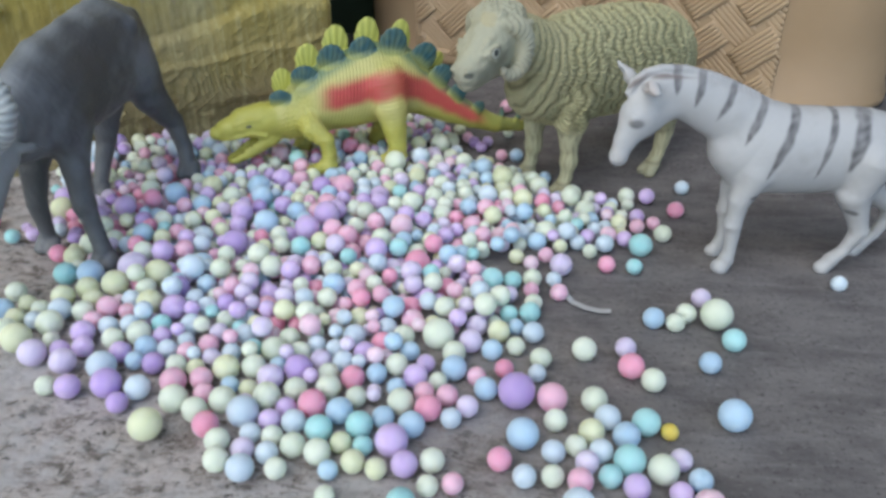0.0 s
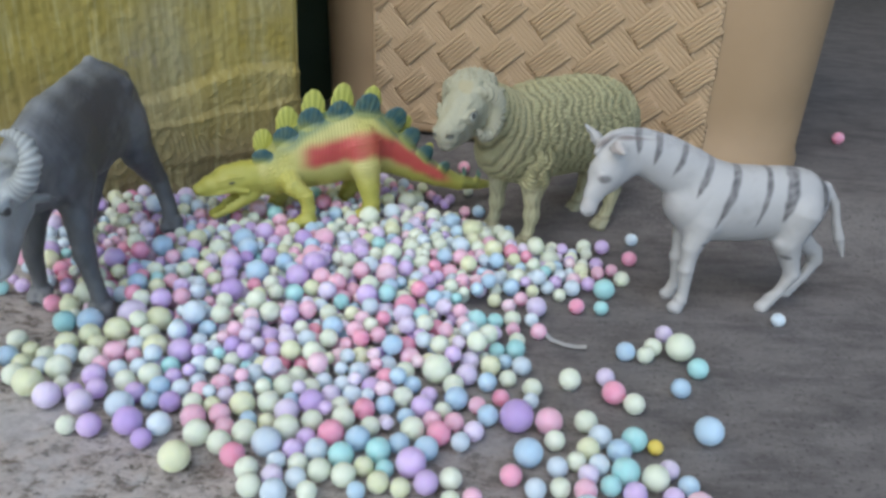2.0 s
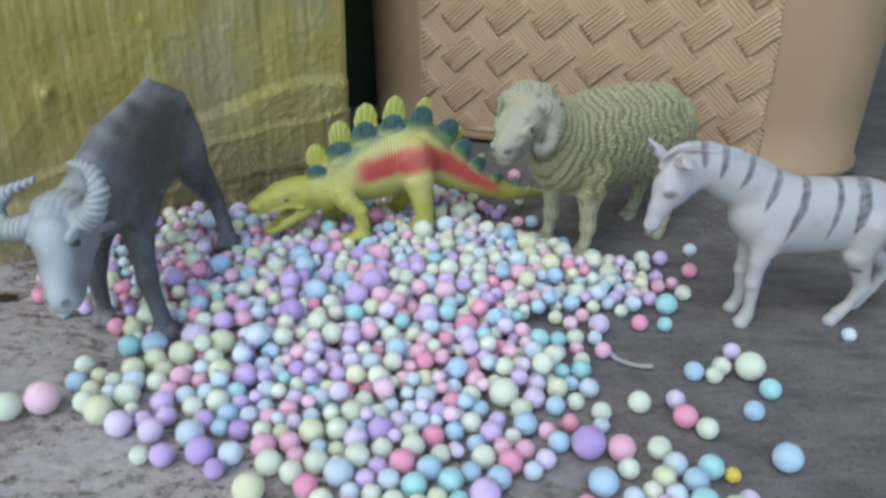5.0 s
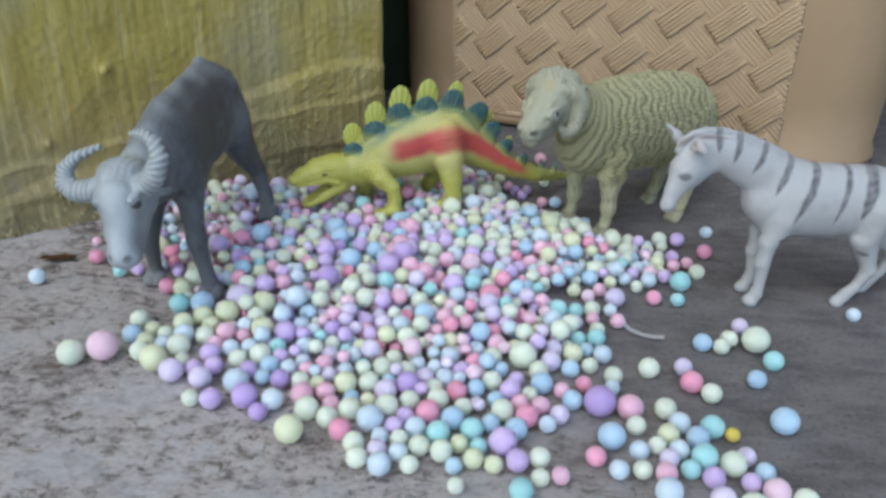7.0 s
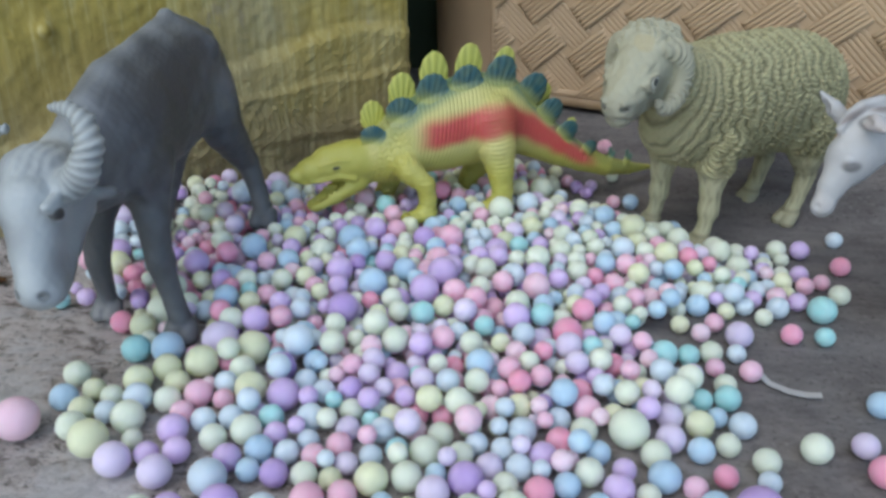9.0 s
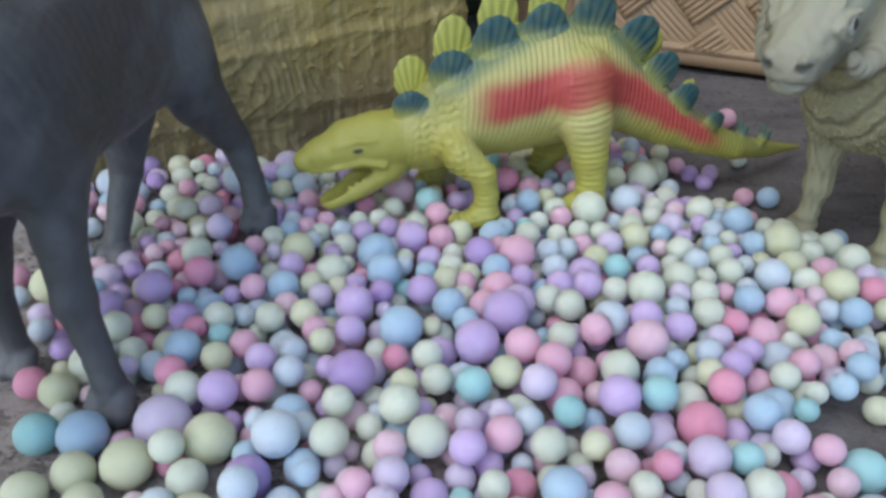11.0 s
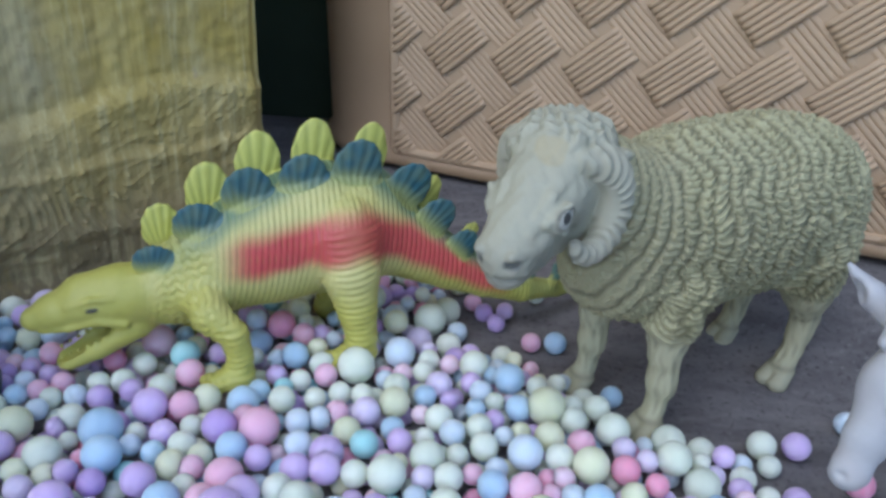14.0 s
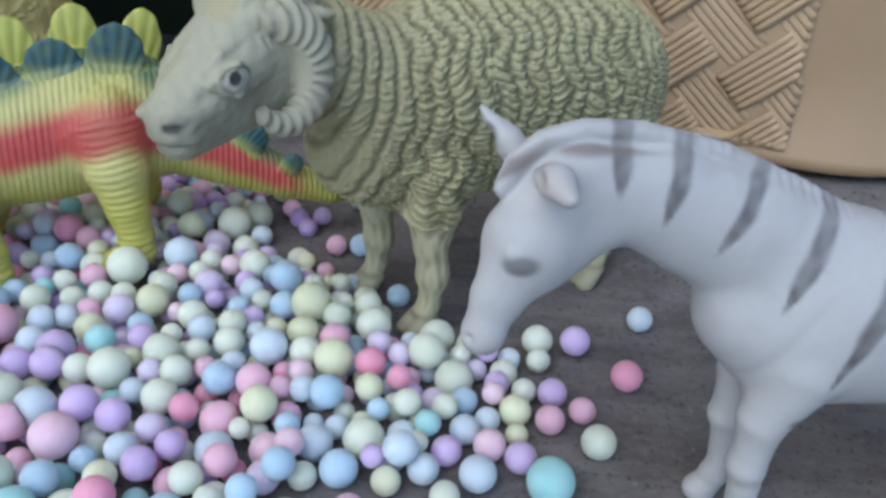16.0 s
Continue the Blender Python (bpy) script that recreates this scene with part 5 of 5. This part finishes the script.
SKY_BLUE_1 = [(-140.8, 291.8, 5.6, 5.6), (-162.7, 265.7, 4.4, 4.4), (-100.5, 247.1, 4.2, 4.2), (-101.6, 239.6, 3.5, 3.5), (-65.3, 229.5, 3.3, 3.3), (-52.1, 241.3, 3.2, 3.2), (-26.7, 218, 4.7, 4.7), (-12.8, 216.9, 3.9, 3.9), (-3.7, 213.6, 4.5, 4.5), (-10.4, 232, 3.5, 3.5), (8, 242.2, 4.7, 4.7), (-8, 251.8, 3.7, 3.7), (20.6, 254.1, 4, 4), (18.8, 232.7, 4.2, 4.2), (30.3, 211.1, 5.3, 5.3), (61.7, 213.4, 4.5, 4.5), (96.4, 223.9, 5.5, 5.5), (95.4, 252.1, 4.1, 4.1), (80.3, 277.9, 4.3, 4.3), (29.2, 269.8, 3.3, 3.3), (65.1, 358.2, 3.7, 3.7), (80.5, 197.1, 3.7, 3.7), (-25.9, 194.2, 3.2, 3.2), (1.8, 311.3, 9.3, 4.1)]
SKY_BLUE_2 = [(21.9, 322.9, 8.5, 3.3), (-16, 270.9, 9.5, 4.3), (31.8, 431.4, 4, 4), (-143.9, 417, 8, 2.8), (-139.5, 411, 8, 2.8), (-121.8, 381.6, 8.4, 3.2), (-86.8, 417.5, 8, 2.8), (-91.9, 366.9, 10.9, 5.7), (-88.1, 358, 10.2, 5), (-57.8, 364.3, 9.4, 4.2), (-77.1, 362, 8.3, 3.1), (-113.7, 348.6, 9.5, 4.3), (-68.7, 344.3, 9.7, 4.5), (-56.9, 389.6, 8.6, 3.4), (-59.5, 382.7, 9.8, 4.6), (-49.9, 407.3, 9.5, 4.3), (-9.8, 391.5, 8.6, 3.4), (9.6, 404.6, 8, 2.8), (14.5, 400.8, 9.9, 4.7), (16.6, 387.8, 9.1, 3.9), (45.9, 403.3, 3.6, 3.6), (4.5, 387.3, 8.2, 3), (-17.8, 376.3, 8.6, 3.4), (8.4, 355.8, 9.3, 4.1)]
SKY_BLUE_3 = [(33.9, 352.8, 9.3, 4.1), (-79.2, 331.5, 10.7, 5.5), (-129.2, 318.6, 9.7, 4.5), (-64, 338.9, 8.7, 3.5), (-129.2, 357.7, 10.4, 5.2)]
PURPLE_1 = [(-163.3, 325.6, 3.7, 3.7), (-104.9, 225.3, 5.3, 5.3), (-98.3, 217.9, 3.7, 3.7), (-102.5, 284.2, 5.1, 5.1), (-94.3, 238.1, 4.1, 4.1), (-44.3, 237.9, 5, 5), (28.7, 229.9, 6.4, 6.4), (-78.5, 270.7, 8.5, 3.3), (8.4, 449.7, 3.5, 3.5), (12.5, 443.2, 3.4, 3.4), (-129.5, 391.6, 8.2, 3), (-128.1, 386.6, 8, 2.8), (-62.8, 371.5, 10, 4.8), (-87.4, 349.7, 8.7, 3.5), (-87.2, 312.6, 10.7, 5.5), (-134.5, 331.9, 9.1, 3.9)]
LAVENDER_1 = [(-166.3, 353.4, 4.8, 4.8), (-137.5, 239.7, 5.1, 5.1), (-124.9, 236.1, 4.8, 4.8), (-125, 296.5, 6.5, 6.5), (-76.1, 243.5, 3.5, 3.5), (-77.7, 257.6, 3.8, 3.8), (-52.5, 232.9, 4.7, 4.7), (-52.6, 200.2, 3.8, 3.8), (-38, 244.1, 4, 4), (13, 258.1, 4.5, 4.5), (14.9, 268.2, 4.2, 4.2), (13.1, 223.8, 3.9, 3.9), (76.5, 205, 3.6, 3.6), (67.5, 258.9, 4, 4), (101.1, 293.5, 4, 4), (48.3, 313.7, 5, 5), (61.9, 182.2, 4.6, 4.6), (-73.6, 284.7, 9, 3.8), (-74, 277.5, 8.7, 3.5), (-57.8, 275.7, 8.9, 3.7), (5.9, 304.4, 9, 3.8), (-11.9, 296.1, 9.6, 4.4), (-10.3, 287.3, 9.1, 3.9), (10.7, 275.6, 8.3, 3.1)]
LAVENDER_2 = [(-122.2, 368.4, 8, 2.8), (-103.1, 346.3, 8.6, 3.4), (-25.6, 382.3, 9.3, 4.1), (-10.1, 416.1, 8.1, 2.9), (-6.1, 396.7, 9.3, 4.1), (43.7, 373.5, 8.5, 3.3), (49.1, 369.4, 8.3, 3.1), (-8.7, 358.3, 8.4, 3.2), (-1.9, 339.1, 8.5, 3.3)]
MINT_WHITE_1 = [(-164.2, 277.8, 4.3, 4.3), (-149.3, 267.9, 3.7, 3.7), (-140.3, 257.4, 5.1, 5.1), (-154.7, 253.1, 4.5, 4.5), (-180.9, 248.1, 5.7, 5.7), (-136.5, 250.2, 3.1, 3.1), (-125.2, 224.5, 3.6, 3.6), (-132.3, 266.8, 4.3, 4.3), (-114.2, 251.1, 4.1, 4.1), (-105.7, 254.2, 4.7, 4.7), (-80.5, 219.8, 4.9, 4.9), (-72.4, 215.8, 4.3, 4.3), (-61.1, 203, 4.1, 4.1), (-59, 195.2, 4.1, 4.1), (-64.8, 220.6, 4.7, 4.7), (-86.4, 238.3, 3.8, 3.8), (-55.3, 248.3, 4.7, 4.7), (-59.6, 238.5, 4.4, 4.4), (-51.3, 223.5, 4.8, 4.8), (-43.1, 228.5, 4.1, 4.1), (-45.3, 206.5, 3.6, 3.6), (-38.1, 202.7, 4.1, 4.1), (-41, 193.5, 3.5, 3.5), (-45.8, 247.8, 4.1, 4.1)]
MINT_WHITE_2 = [(-51.5, 256.1, 4, 4), (-43.3, 260.6, 3.6, 3.6), (-22.8, 226, 3.8, 3.8), (-30.2, 200.2, 4.3, 4.3), (3.8, 199.3, 4, 4), (-8.2, 224, 4.6, 4.6), (2.9, 236.2, 3.4, 3.4), (-11.6, 243.2, 4.2, 4.2), (-11, 260.2, 4.2, 4.2), (1.5, 259.7, 6.1, 6.1), (7.5, 251.2, 4.4, 4.4), (28.9, 257.2, 3.7, 3.7), (-32.4, 229.4, 4.5, 4.5), (-34, 237.4, 3.8, 3.8), (52.8, 256.2, 4.6, 4.6), (37.4, 250.6, 4, 4), (40.7, 219.4, 3.9, 3.9), (53.6, 229.5, 4.5, 4.5), (46.2, 208.8, 3.6, 3.6), (70.3, 199.6, 4.8, 4.8), (74.2, 241, 4.3, 4.3), (103.4, 279.2, 6.3, 6.3), (93, 282.2, 4.1, 4.1), (88.1, 276.1, 3.8, 3.8)]
MINT_WHITE_3 = [(36.1, 286, 3.7, 3.7), (36.2, 303.5, 4.1, 4.1), (61.7, 328.6, 3.4, 3.4), (95.4, 345.8, 4.2, 4.2), (84.1, 376, 3.3, 3.3), (57.9, 382, 5, 5), (-25, 184.7, 3.1, 3.1), (70.9, 179.2, 5, 5), (89.2, 183.5, 4.4, 4.4), (3.2, 190, 3.4, 3.4), (-67.7, 295.3, 9.8, 4.6), (-87.7, 293, 9.4, 4.2), (-43.3, 296.3, 9.1, 3.9), (-46.7, 264.8, 9.5, 4.2), (-2.8, 289.2, 9.1, 3.9), (17.7, 272.5, 11, 4.4), (2.8, 272.6, 9.1, 3.9), (-41.5, 275.6, 9.1, 3.9), (23.1, 281.1, 9.4, 4.1), (-4.8, 446.7, 5.2, 5.2), (27.4, 460.3, 5.8, 3.3), (-112, 381.3, 8.3, 3.1), (-125.2, 376.3, 8.6, 3.4), (-102.7, 373.2, 8.9, 3.7)]
MINT_WHITE_4 = [(-101.9, 388.9, 8.6, 3.4), (-95.6, 390.4, 8.8, 3.6), (-92.7, 399.3, 8.8, 3.6), (-83.7, 388.1, 9.1, 3.9), (-102.5, 357.2, 9.9, 4.7), (-84.2, 369.4, 8, 2.8), (-70.8, 373, 8.3, 3.1), (-70.4, 364.4, 9, 3.8), (-65.7, 350.6, 8.3, 3.1), (-43.2, 350.8, 9.1, 3.9), (-38.1, 347.9, 9.4, 4.2), (-25.7, 357.8, 8.8, 3.6), (-49.5, 385.7, 9.1, 3.9), (-30.8, 401.9, 10.9, 5.7), (-41.1, 403.7, 9.2, 4), (-46.4, 395.9, 8.5, 3.3), (-40.7, 388, 8.4, 3.2), (-34.1, 390.8, 8.6, 3.4), (-27.7, 390.5, 8.6, 3.4), (-9.5, 410, 8.6, 3.4), (4.2, 407.1, 9.8, 4.6), (13.8, 421.6, 3.8, 3.8), (-11, 403.8, 8.5, 3.3), (-18.2, 394.7, 9.2, 4)]
MINT_WHITE_5 = [(10, 391, 8.2, 3), (22.7, 399.8, 8.4, 3.2), (31.5, 383.6, 9.1, 3.9), (31.8, 390.8, 8.5, 3.3), (38.9, 390, 9, 3.8), (41.6, 379.6, 9.9, 4.7), (-5.6, 381, 9.3, 4.1), (5.3, 378.5, 9, 3.8), (6.6, 370.5, 9.1, 3.9), (-8.1, 364.4, 9.8, 4.6), (-9.2, 374.1, 8, 2.8), (-17.7, 356.8, 10.2, 5), (-0.5, 367.5, 8.3, 3.1), (-2.5, 358, 9.1, 3.9), (26, 367.9, 9.1, 3.9), (55.8, 369.3, 9.9, 4.7), (66.5, 379.7, 4.1, 4.1), (62.7, 364.8, 5.1, 5.1), (75, 369.7, 3.7, 3.7), (84.3, 383.6, 4.3, 4.3), (-27.2, 322.2, 9.7, 4.5), (-71.6, 323.1, 9, 3.8), (-68.3, 314.7, 8.9, 3.7), (-112.9, 334, 9.1, 3.9)]
MINT_WHITE_6 = [(-123.3, 304.4, 9.4, 4.2), (-125.8, 332.6, 9.2, 4), (-3, 348.4, 9.4, 4.2), (-40.1, 334.2, 9, 3.8), (-143.4, 363.1, 9.7, 4.5)]
BLUSH_1 = [(-169.6, 252.7, 6.6, 6.6), (-58.6, 258.6, 3.4, 3.4), (36.2, 316.5, 3.5, 3.5), (80.7, 186.9, 4.8, 4.8), (-92, 409.8, 10.3, 5.1), (-3.2, 408.8, 8.3, 3.1), (-17, 403.1, 8.2, 3), (-10.6, 383.8, 8, 2.8), (26.1, 360.3, 8.5, 3.3), (-19.9, 333.6, 10.3, 5.1)]
GOLD_1 = [(75.5, 217.5, 2.9, 2.9)]
ICE_BLUE_FRONT = [(30.5, 195.3, 3.7, 3.7)]
MINT_WHITE_FRONT = [(38.6, 196.0, 3.6, 3.6)]
PINK_FRONT = [(46.3, 194.4, 4.0, 4.0)]
TEAL_FRONT = [(55.1, 197.0, 3.7, 3.7)]
LAVENDER_FRONT = [(48.9, 202.0, 3.8, 3.8)]
LOOSE = [("ice_blue", ICE_BLUE_FRONT), ("mint_white", MINT_WHITE_FRONT), ("pink", PINK_FRONT), ("teal", TEAL_FRONT), ("lavender", LAVENDER_FRONT), ("pink", PINK_1), ("pink", PINK_2), ("pink", PINK_3), ("rose", ROSE_1), ("rose", ROSE_2), ("ice_blue", ICE_BLUE_1), ("ice_blue", ICE_BLUE_2), ("ice_blue", ICE_BLUE_3), ("teal", TEAL_1), ("violet", VIOLET_1), ("violet", VIOLET_2), ("violet", VIOLET_3), ("pale_lime", PALE_LIME_1), ("pale_lime", PALE_LIME_2), ("sky_blue", SKY_BLUE_1), ("sky_blue", SKY_BLUE_2), ("sky_blue", SKY_BLUE_3), ("purple", PURPLE_1), ("lavender", LAVENDER_1), ("lavender", LAVENDER_2), ("mint_white", MINT_WHITE_1), ("mint_white", MINT_WHITE_2), ("mint_white", MINT_WHITE_3), ("mint_white", MINT_WHITE_4), ("mint_white", MINT_WHITE_5), ("mint_white", MINT_WHITE_6), ("blush", BLUSH_1), ("gold", GOLD_1)]

GROUP = "loose foam balls"
WORDS = {
    "lavender": "pale lavender", "violet": "violet", "purple": "deep purple", "pink": "pink", "rose": "deep rose pink", "blush": "blush pink", "ice_blue": "ice blue",
    "sky_blue": "sky blue", "teal": "teal", "mint_white": "minty white", "pale_lime": "pale lime", "gold": "gold foil",
}
LEGS = [(-0.139, 0.302, 0.008), (-0.172, 0.316, 0.008), (-0.132, 0.383, 0.008), (-0.176, 0.374, 0.008), (-0.066, 0.392, 0.008), (-0.035, 0.407, 0.009),
        (0.0534, 0.39, 0.008), (0.037, 0.411, 0.008), (-0.085, 0.425, 0.007), (-0.046, 0.445, 0.007), (0.1155, 0.3217, 0.008), (0.115, 0.335, 0.008)]


def ball_mesh(name, fine):
    bm = bmesh.new()
    bmesh.ops.create_icosphere(bm, subdivisions=fine, radius=1.0)
    for v in bm.verts:
        v.co *= 1 + 0.012 * noise.noise(v.co * 1.4) + 0.004 * noise.noise(v.co * 5)
    for f in bm.faces:
        f.smooth = True
    me = bpy.data.meshes.new(name)
    bm.to_mesh(me)
    bm.free()
    return me


def build_balls():
    rng = random.Random(7)
    placed = []
    things = []
    pile = []
    for tone, rows in LOOSE:
        for x, y, z, r in rows:
            b = (x * 0.001, y * 0.001, (z - 0.06 * r) * 0.001, r * (0.00098 if z > r + 3.5 else 0.00094), tone)
            (pile if z > r + 3.5 and y < 430 else things).append(b)
            placed.append(b[:4])
    base = {}
    for tone in FOAM:
        me = ball_mesh("foam_ball_" + tone, 4)
        me.materials.append(foam[tone])
        base[tone] = me
    for x, y, z, r, tone in things:
        ob = new("foam_ball", base[tone])
        big = "large " if r > 0.0052 else "tiny " if r < 0.0031 else ""
        ob.matrix_world = Matrix.LocRotScale((x, y, z), Euler((rng.uniform(0, 6), rng.uniform(0, 6), rng.uniform(0, 6))), (r, r, r))
        tagged(ob, f"{big}{WORDS[tone]} matte foam craft ball lying among the others", "foam ball", group=GROUP)
    # the heap: balls dropped one by one until they rest
    outline = [(-0.166, 0.43), (-0.196, 0.415), (-0.20, 0.385), (-0.185, 0.345), (-0.158, 0.31), (-0.14, 0.285), (-0.128, 0.262), (-0.112, 0.243), (-0.088, 0.238), (-0.066, 0.226),
               (-0.045, 0.214), (-0.015, 0.226), (-0.008, 0.244), (0.006, 0.262), (0.02, 0.268), (0.028, 0.29), (0.01, 0.318), (0.03, 0.33), (0.062, 0.334), (0.084, 0.352), (0.078, 0.376), (0.052, 0.388), (0.036, 0.402), (0.02, 0.415),
               (0.0, 0.43), (-0.006, 0.468), (-0.03, 0.482), (-0.075, 0.48), (-0.115, 0.445), (-0.14, 0.43)]
    ox, oy = sum(p[0] for p in outline) / len(outline), sum(p[1] for p in outline) / len(outline)
    middle = [(ox + (x - ox) * 0.93, oy + (y - oy) * 0.93) for x, y in outline]
    core = [(-0.165, 0.41), (-0.16, 0.34), (-0.125, 0.285), (-0.09, 0.262), (-0.05, 0.25), (-0.01, 0.275), (0.012, 0.318), (0.055, 0.348), (0.05, 0.378), (0.015, 0.40), (-0.005, 0.43), (-0.03, 0.445), (-0.09, 0.44), (-0.13, 0.425)]

    def inside(x, y, poly):
        hit = False
        for (x0, y0), (x1, y1) in zip(poly, poly[1:] + poly[:1]):
            if (y0 > y) != (y1 > y) and x < (x1 - x0) * (y - y0) / (y1 - y0) + x0:
                hit = not hit
        return hit
    have = np.array(placed)
    tones = [t for t, n in (("mint_white", 24), ("lavender", 16), ("violet", 11), ("ice_blue", 16), ("sky_blue", 10), ("pink", 9), ("rose", 6), ("pale_lime", 12), ("teal", 3), ("blush", 9), ("purple", 3)) for _ in range(n)]

    def rest(x, y, r):
        """The lowest height at which a ball of radius r can stay at x, y without cutting another; None on a leg."""
        for lx, ly, lr in LEGS:
            if (x - lx) ** 2 + (y - ly) ** 2 < (lr + r * 0.7) ** 2:
                return None
        z = ground_height(x, y) + r
        d2 = (have[:, 0] - x) ** 2 + (have[:, 1] - y) ** 2
        near = have[d2 < (have[:, 3] + r) ** 2]
        for _ in range(6):
            moved = False
            for bx, by, bz, br in near:
                dd = (bx - x) ** 2 + (by - y) ** 2
                up = bz + math.sqrt(max((br + r) ** 2 - dd, 0))
                if abs(bz - z) < up - bz - 1e-5 and z < up:
                    z, moved = up, True
            if not moved:
                break
        return z

    def drop(poly, limit, tries, roll, small=False):
        nonlocal have
        xs, ys = [p[0] for p in poly], [p[1] for p in poly]
        count = 0
        for _ in range(tries):
            x, y = rng.uniform(min(xs), max(xs)), rng.uniform(min(ys), max(ys))
            if not inside(x, y, poly):
                continue
            r = min(0.0056, max(0.0026, rng.gauss(0.0037, 0.0006) if rng.random() < (0.86 if poly is outline else 0.82) else rng.gauss(0.0048, 0.0005)))
            if small:
                r = rng.uniform(0.0024, 0.0031)
            best = None
            for _ in range(roll):
                xx, yy = x + rng.uniform(-0.006, 0.006), y + rng.uniform(-0.006, 0.006)
                z = rest(xx, yy, r)
                if z is not None and inside(xx, yy, poly) and (best is None or z < best[2]):
                    best = (xx, yy, z)
            if best and best[2] - r - ground_height(best[0], best[1]) < limit:
                have = np.vstack([have, (*best, r)])
                pile.append((*best, r, rng.choice(tones)))
                count += 1
        return count
    drop(outline, 0.0018, 6500, 9)
    drop(middle, 0.0040, 3200, 9, True)
    drop(outline, 0.0038, 4200, 8, True)
    drop(middle, 0.0052, 2600, 8)
    drop(core, 0.0062, 1800, 8)
    ball = ball_mesh("pile_ball", 3)
    bv = np.array([v.co for v in ball.vertices])
    bf = np.array([p.vertices[:] for p in ball.polygons])
    names = list(FOAM)
    verts, faces, mats = [], [], []
    for i, (x, y, z, r, tone) in enumerate(pile):
        m = np.array(Euler((rng.uniform(0, 6), rng.uniform(0, 6), rng.uniform(0, 6))).to_matrix())
        verts.append(bv @ m.T * r + np.array((x, y, z)))
        faces.append(bf + i * len(bv))
        mats += [names.index(tone)] * len(bf)
    me = mesh_of("foam_ball_heap", np.concatenate(verts).tolist(), np.concatenate(faces).tolist(), [foam[n] for n in names])
    me.polygons.foreach_set("material_index", mats)
    me.update()
    tagged(new("foam_ball_heap", me), "heap of pastel foam craft balls in mixed sizes and colours", "foam balls", kind="stuff")
    bpy.data.meshes.remove(ball)


build_balls()


# ---- small things ----
def build_strip():
    """A short curl of clear film lying on the floor."""
    pts = [(0.0478, 0.2945, 0.004), (0.0515, 0.2905, 0.0016), (0.0565, 0.2872, 0.0012), (0.0615, 0.2852, 0.0014), (0.0655, 0.2842, 0.0022)]
    bm = bmesh.new()
    rows = []
    for i, p in enumerate(pts):
        a, b = Vector(pts[max(i - 1, 0)]), Vector(pts[min(i + 1, len(pts) - 1)])
        side = Vector((0, 0, 1)).cross(b - a).normalized() * 0.0013
        rows.append([bm.verts.new(Vector(p) + side * k + Vector((0, 0, h))) for k, h in ((1, -0.0002), (-1, -0.0002), (-1, 0.0002), (1, 0.0002))])
    for r, q in zip(rows, rows[1:]):
        for i in range(4):
            bm.faces.new((r[i], r[(i + 1) % 4], q[(i + 1) % 4], q[i]))
    bm.faces.new(rows[0])
    bm.faces.new(rows[-1])
    bmesh.ops.recalc_face_normals(bm, faces=bm.faces)
    tagged(part("plastic_strip", bm, M_STRIP), "short curled strip of clear plastic on the concrete", "plastic strip")


build_strip()


def build_far_ball():
    ob = new("foam_ball", bpy.data.meshes["foam_ball_rose"])
    ob.matrix_world = Matrix.LocRotScale((0.3084, 0.5564, ground_height(0.3084, 0.5564) + 0.0045), None, (0.0045, 0.0045, 0.0045))
    tagged(ob, "deep rose pink foam ball rolled far off beside the basket", "foam ball", group=GROUP)


build_far_ball()


def build_leaf():
    """A scrap of dry brown leaf, curled at its edges."""
    bm = bmesh.new()
    grid = []
    for i in range(7):
        a = i / 6 * 2 - 1
        w = 0.0032 * math.sqrt(max(1 - a * a, 0.02))
        grid.append([bm.verts.new((a * 0.0085, b * w, 0.0009 + 0.0012 * b * b + 0.0006 * a * a + 0.0003 * math.sin(i * 2.1))) for b in (-1, -0.35, 0.35, 1)])
    for r, q in zip(grid, grid[1:]):
        for i in range(3):
            bm.faces.new((r[i], r[i + 1], q[i + 1], q[i]))
    bmesh.ops.solidify(bm, geom=bm.faces[:], thickness=0.0003)
    ob = part("dry_leaf", bm, plain_material("dry_leaf", (0.16, 0.08, 0.035), 0.4, 300))
    ob.matrix_world = pose(-0.2275, 0.336, 0, 0, 0, 12)
    tagged(ob, "small curled dry brown leaf scrap on rough concrete", "leaf")


build_leaf()
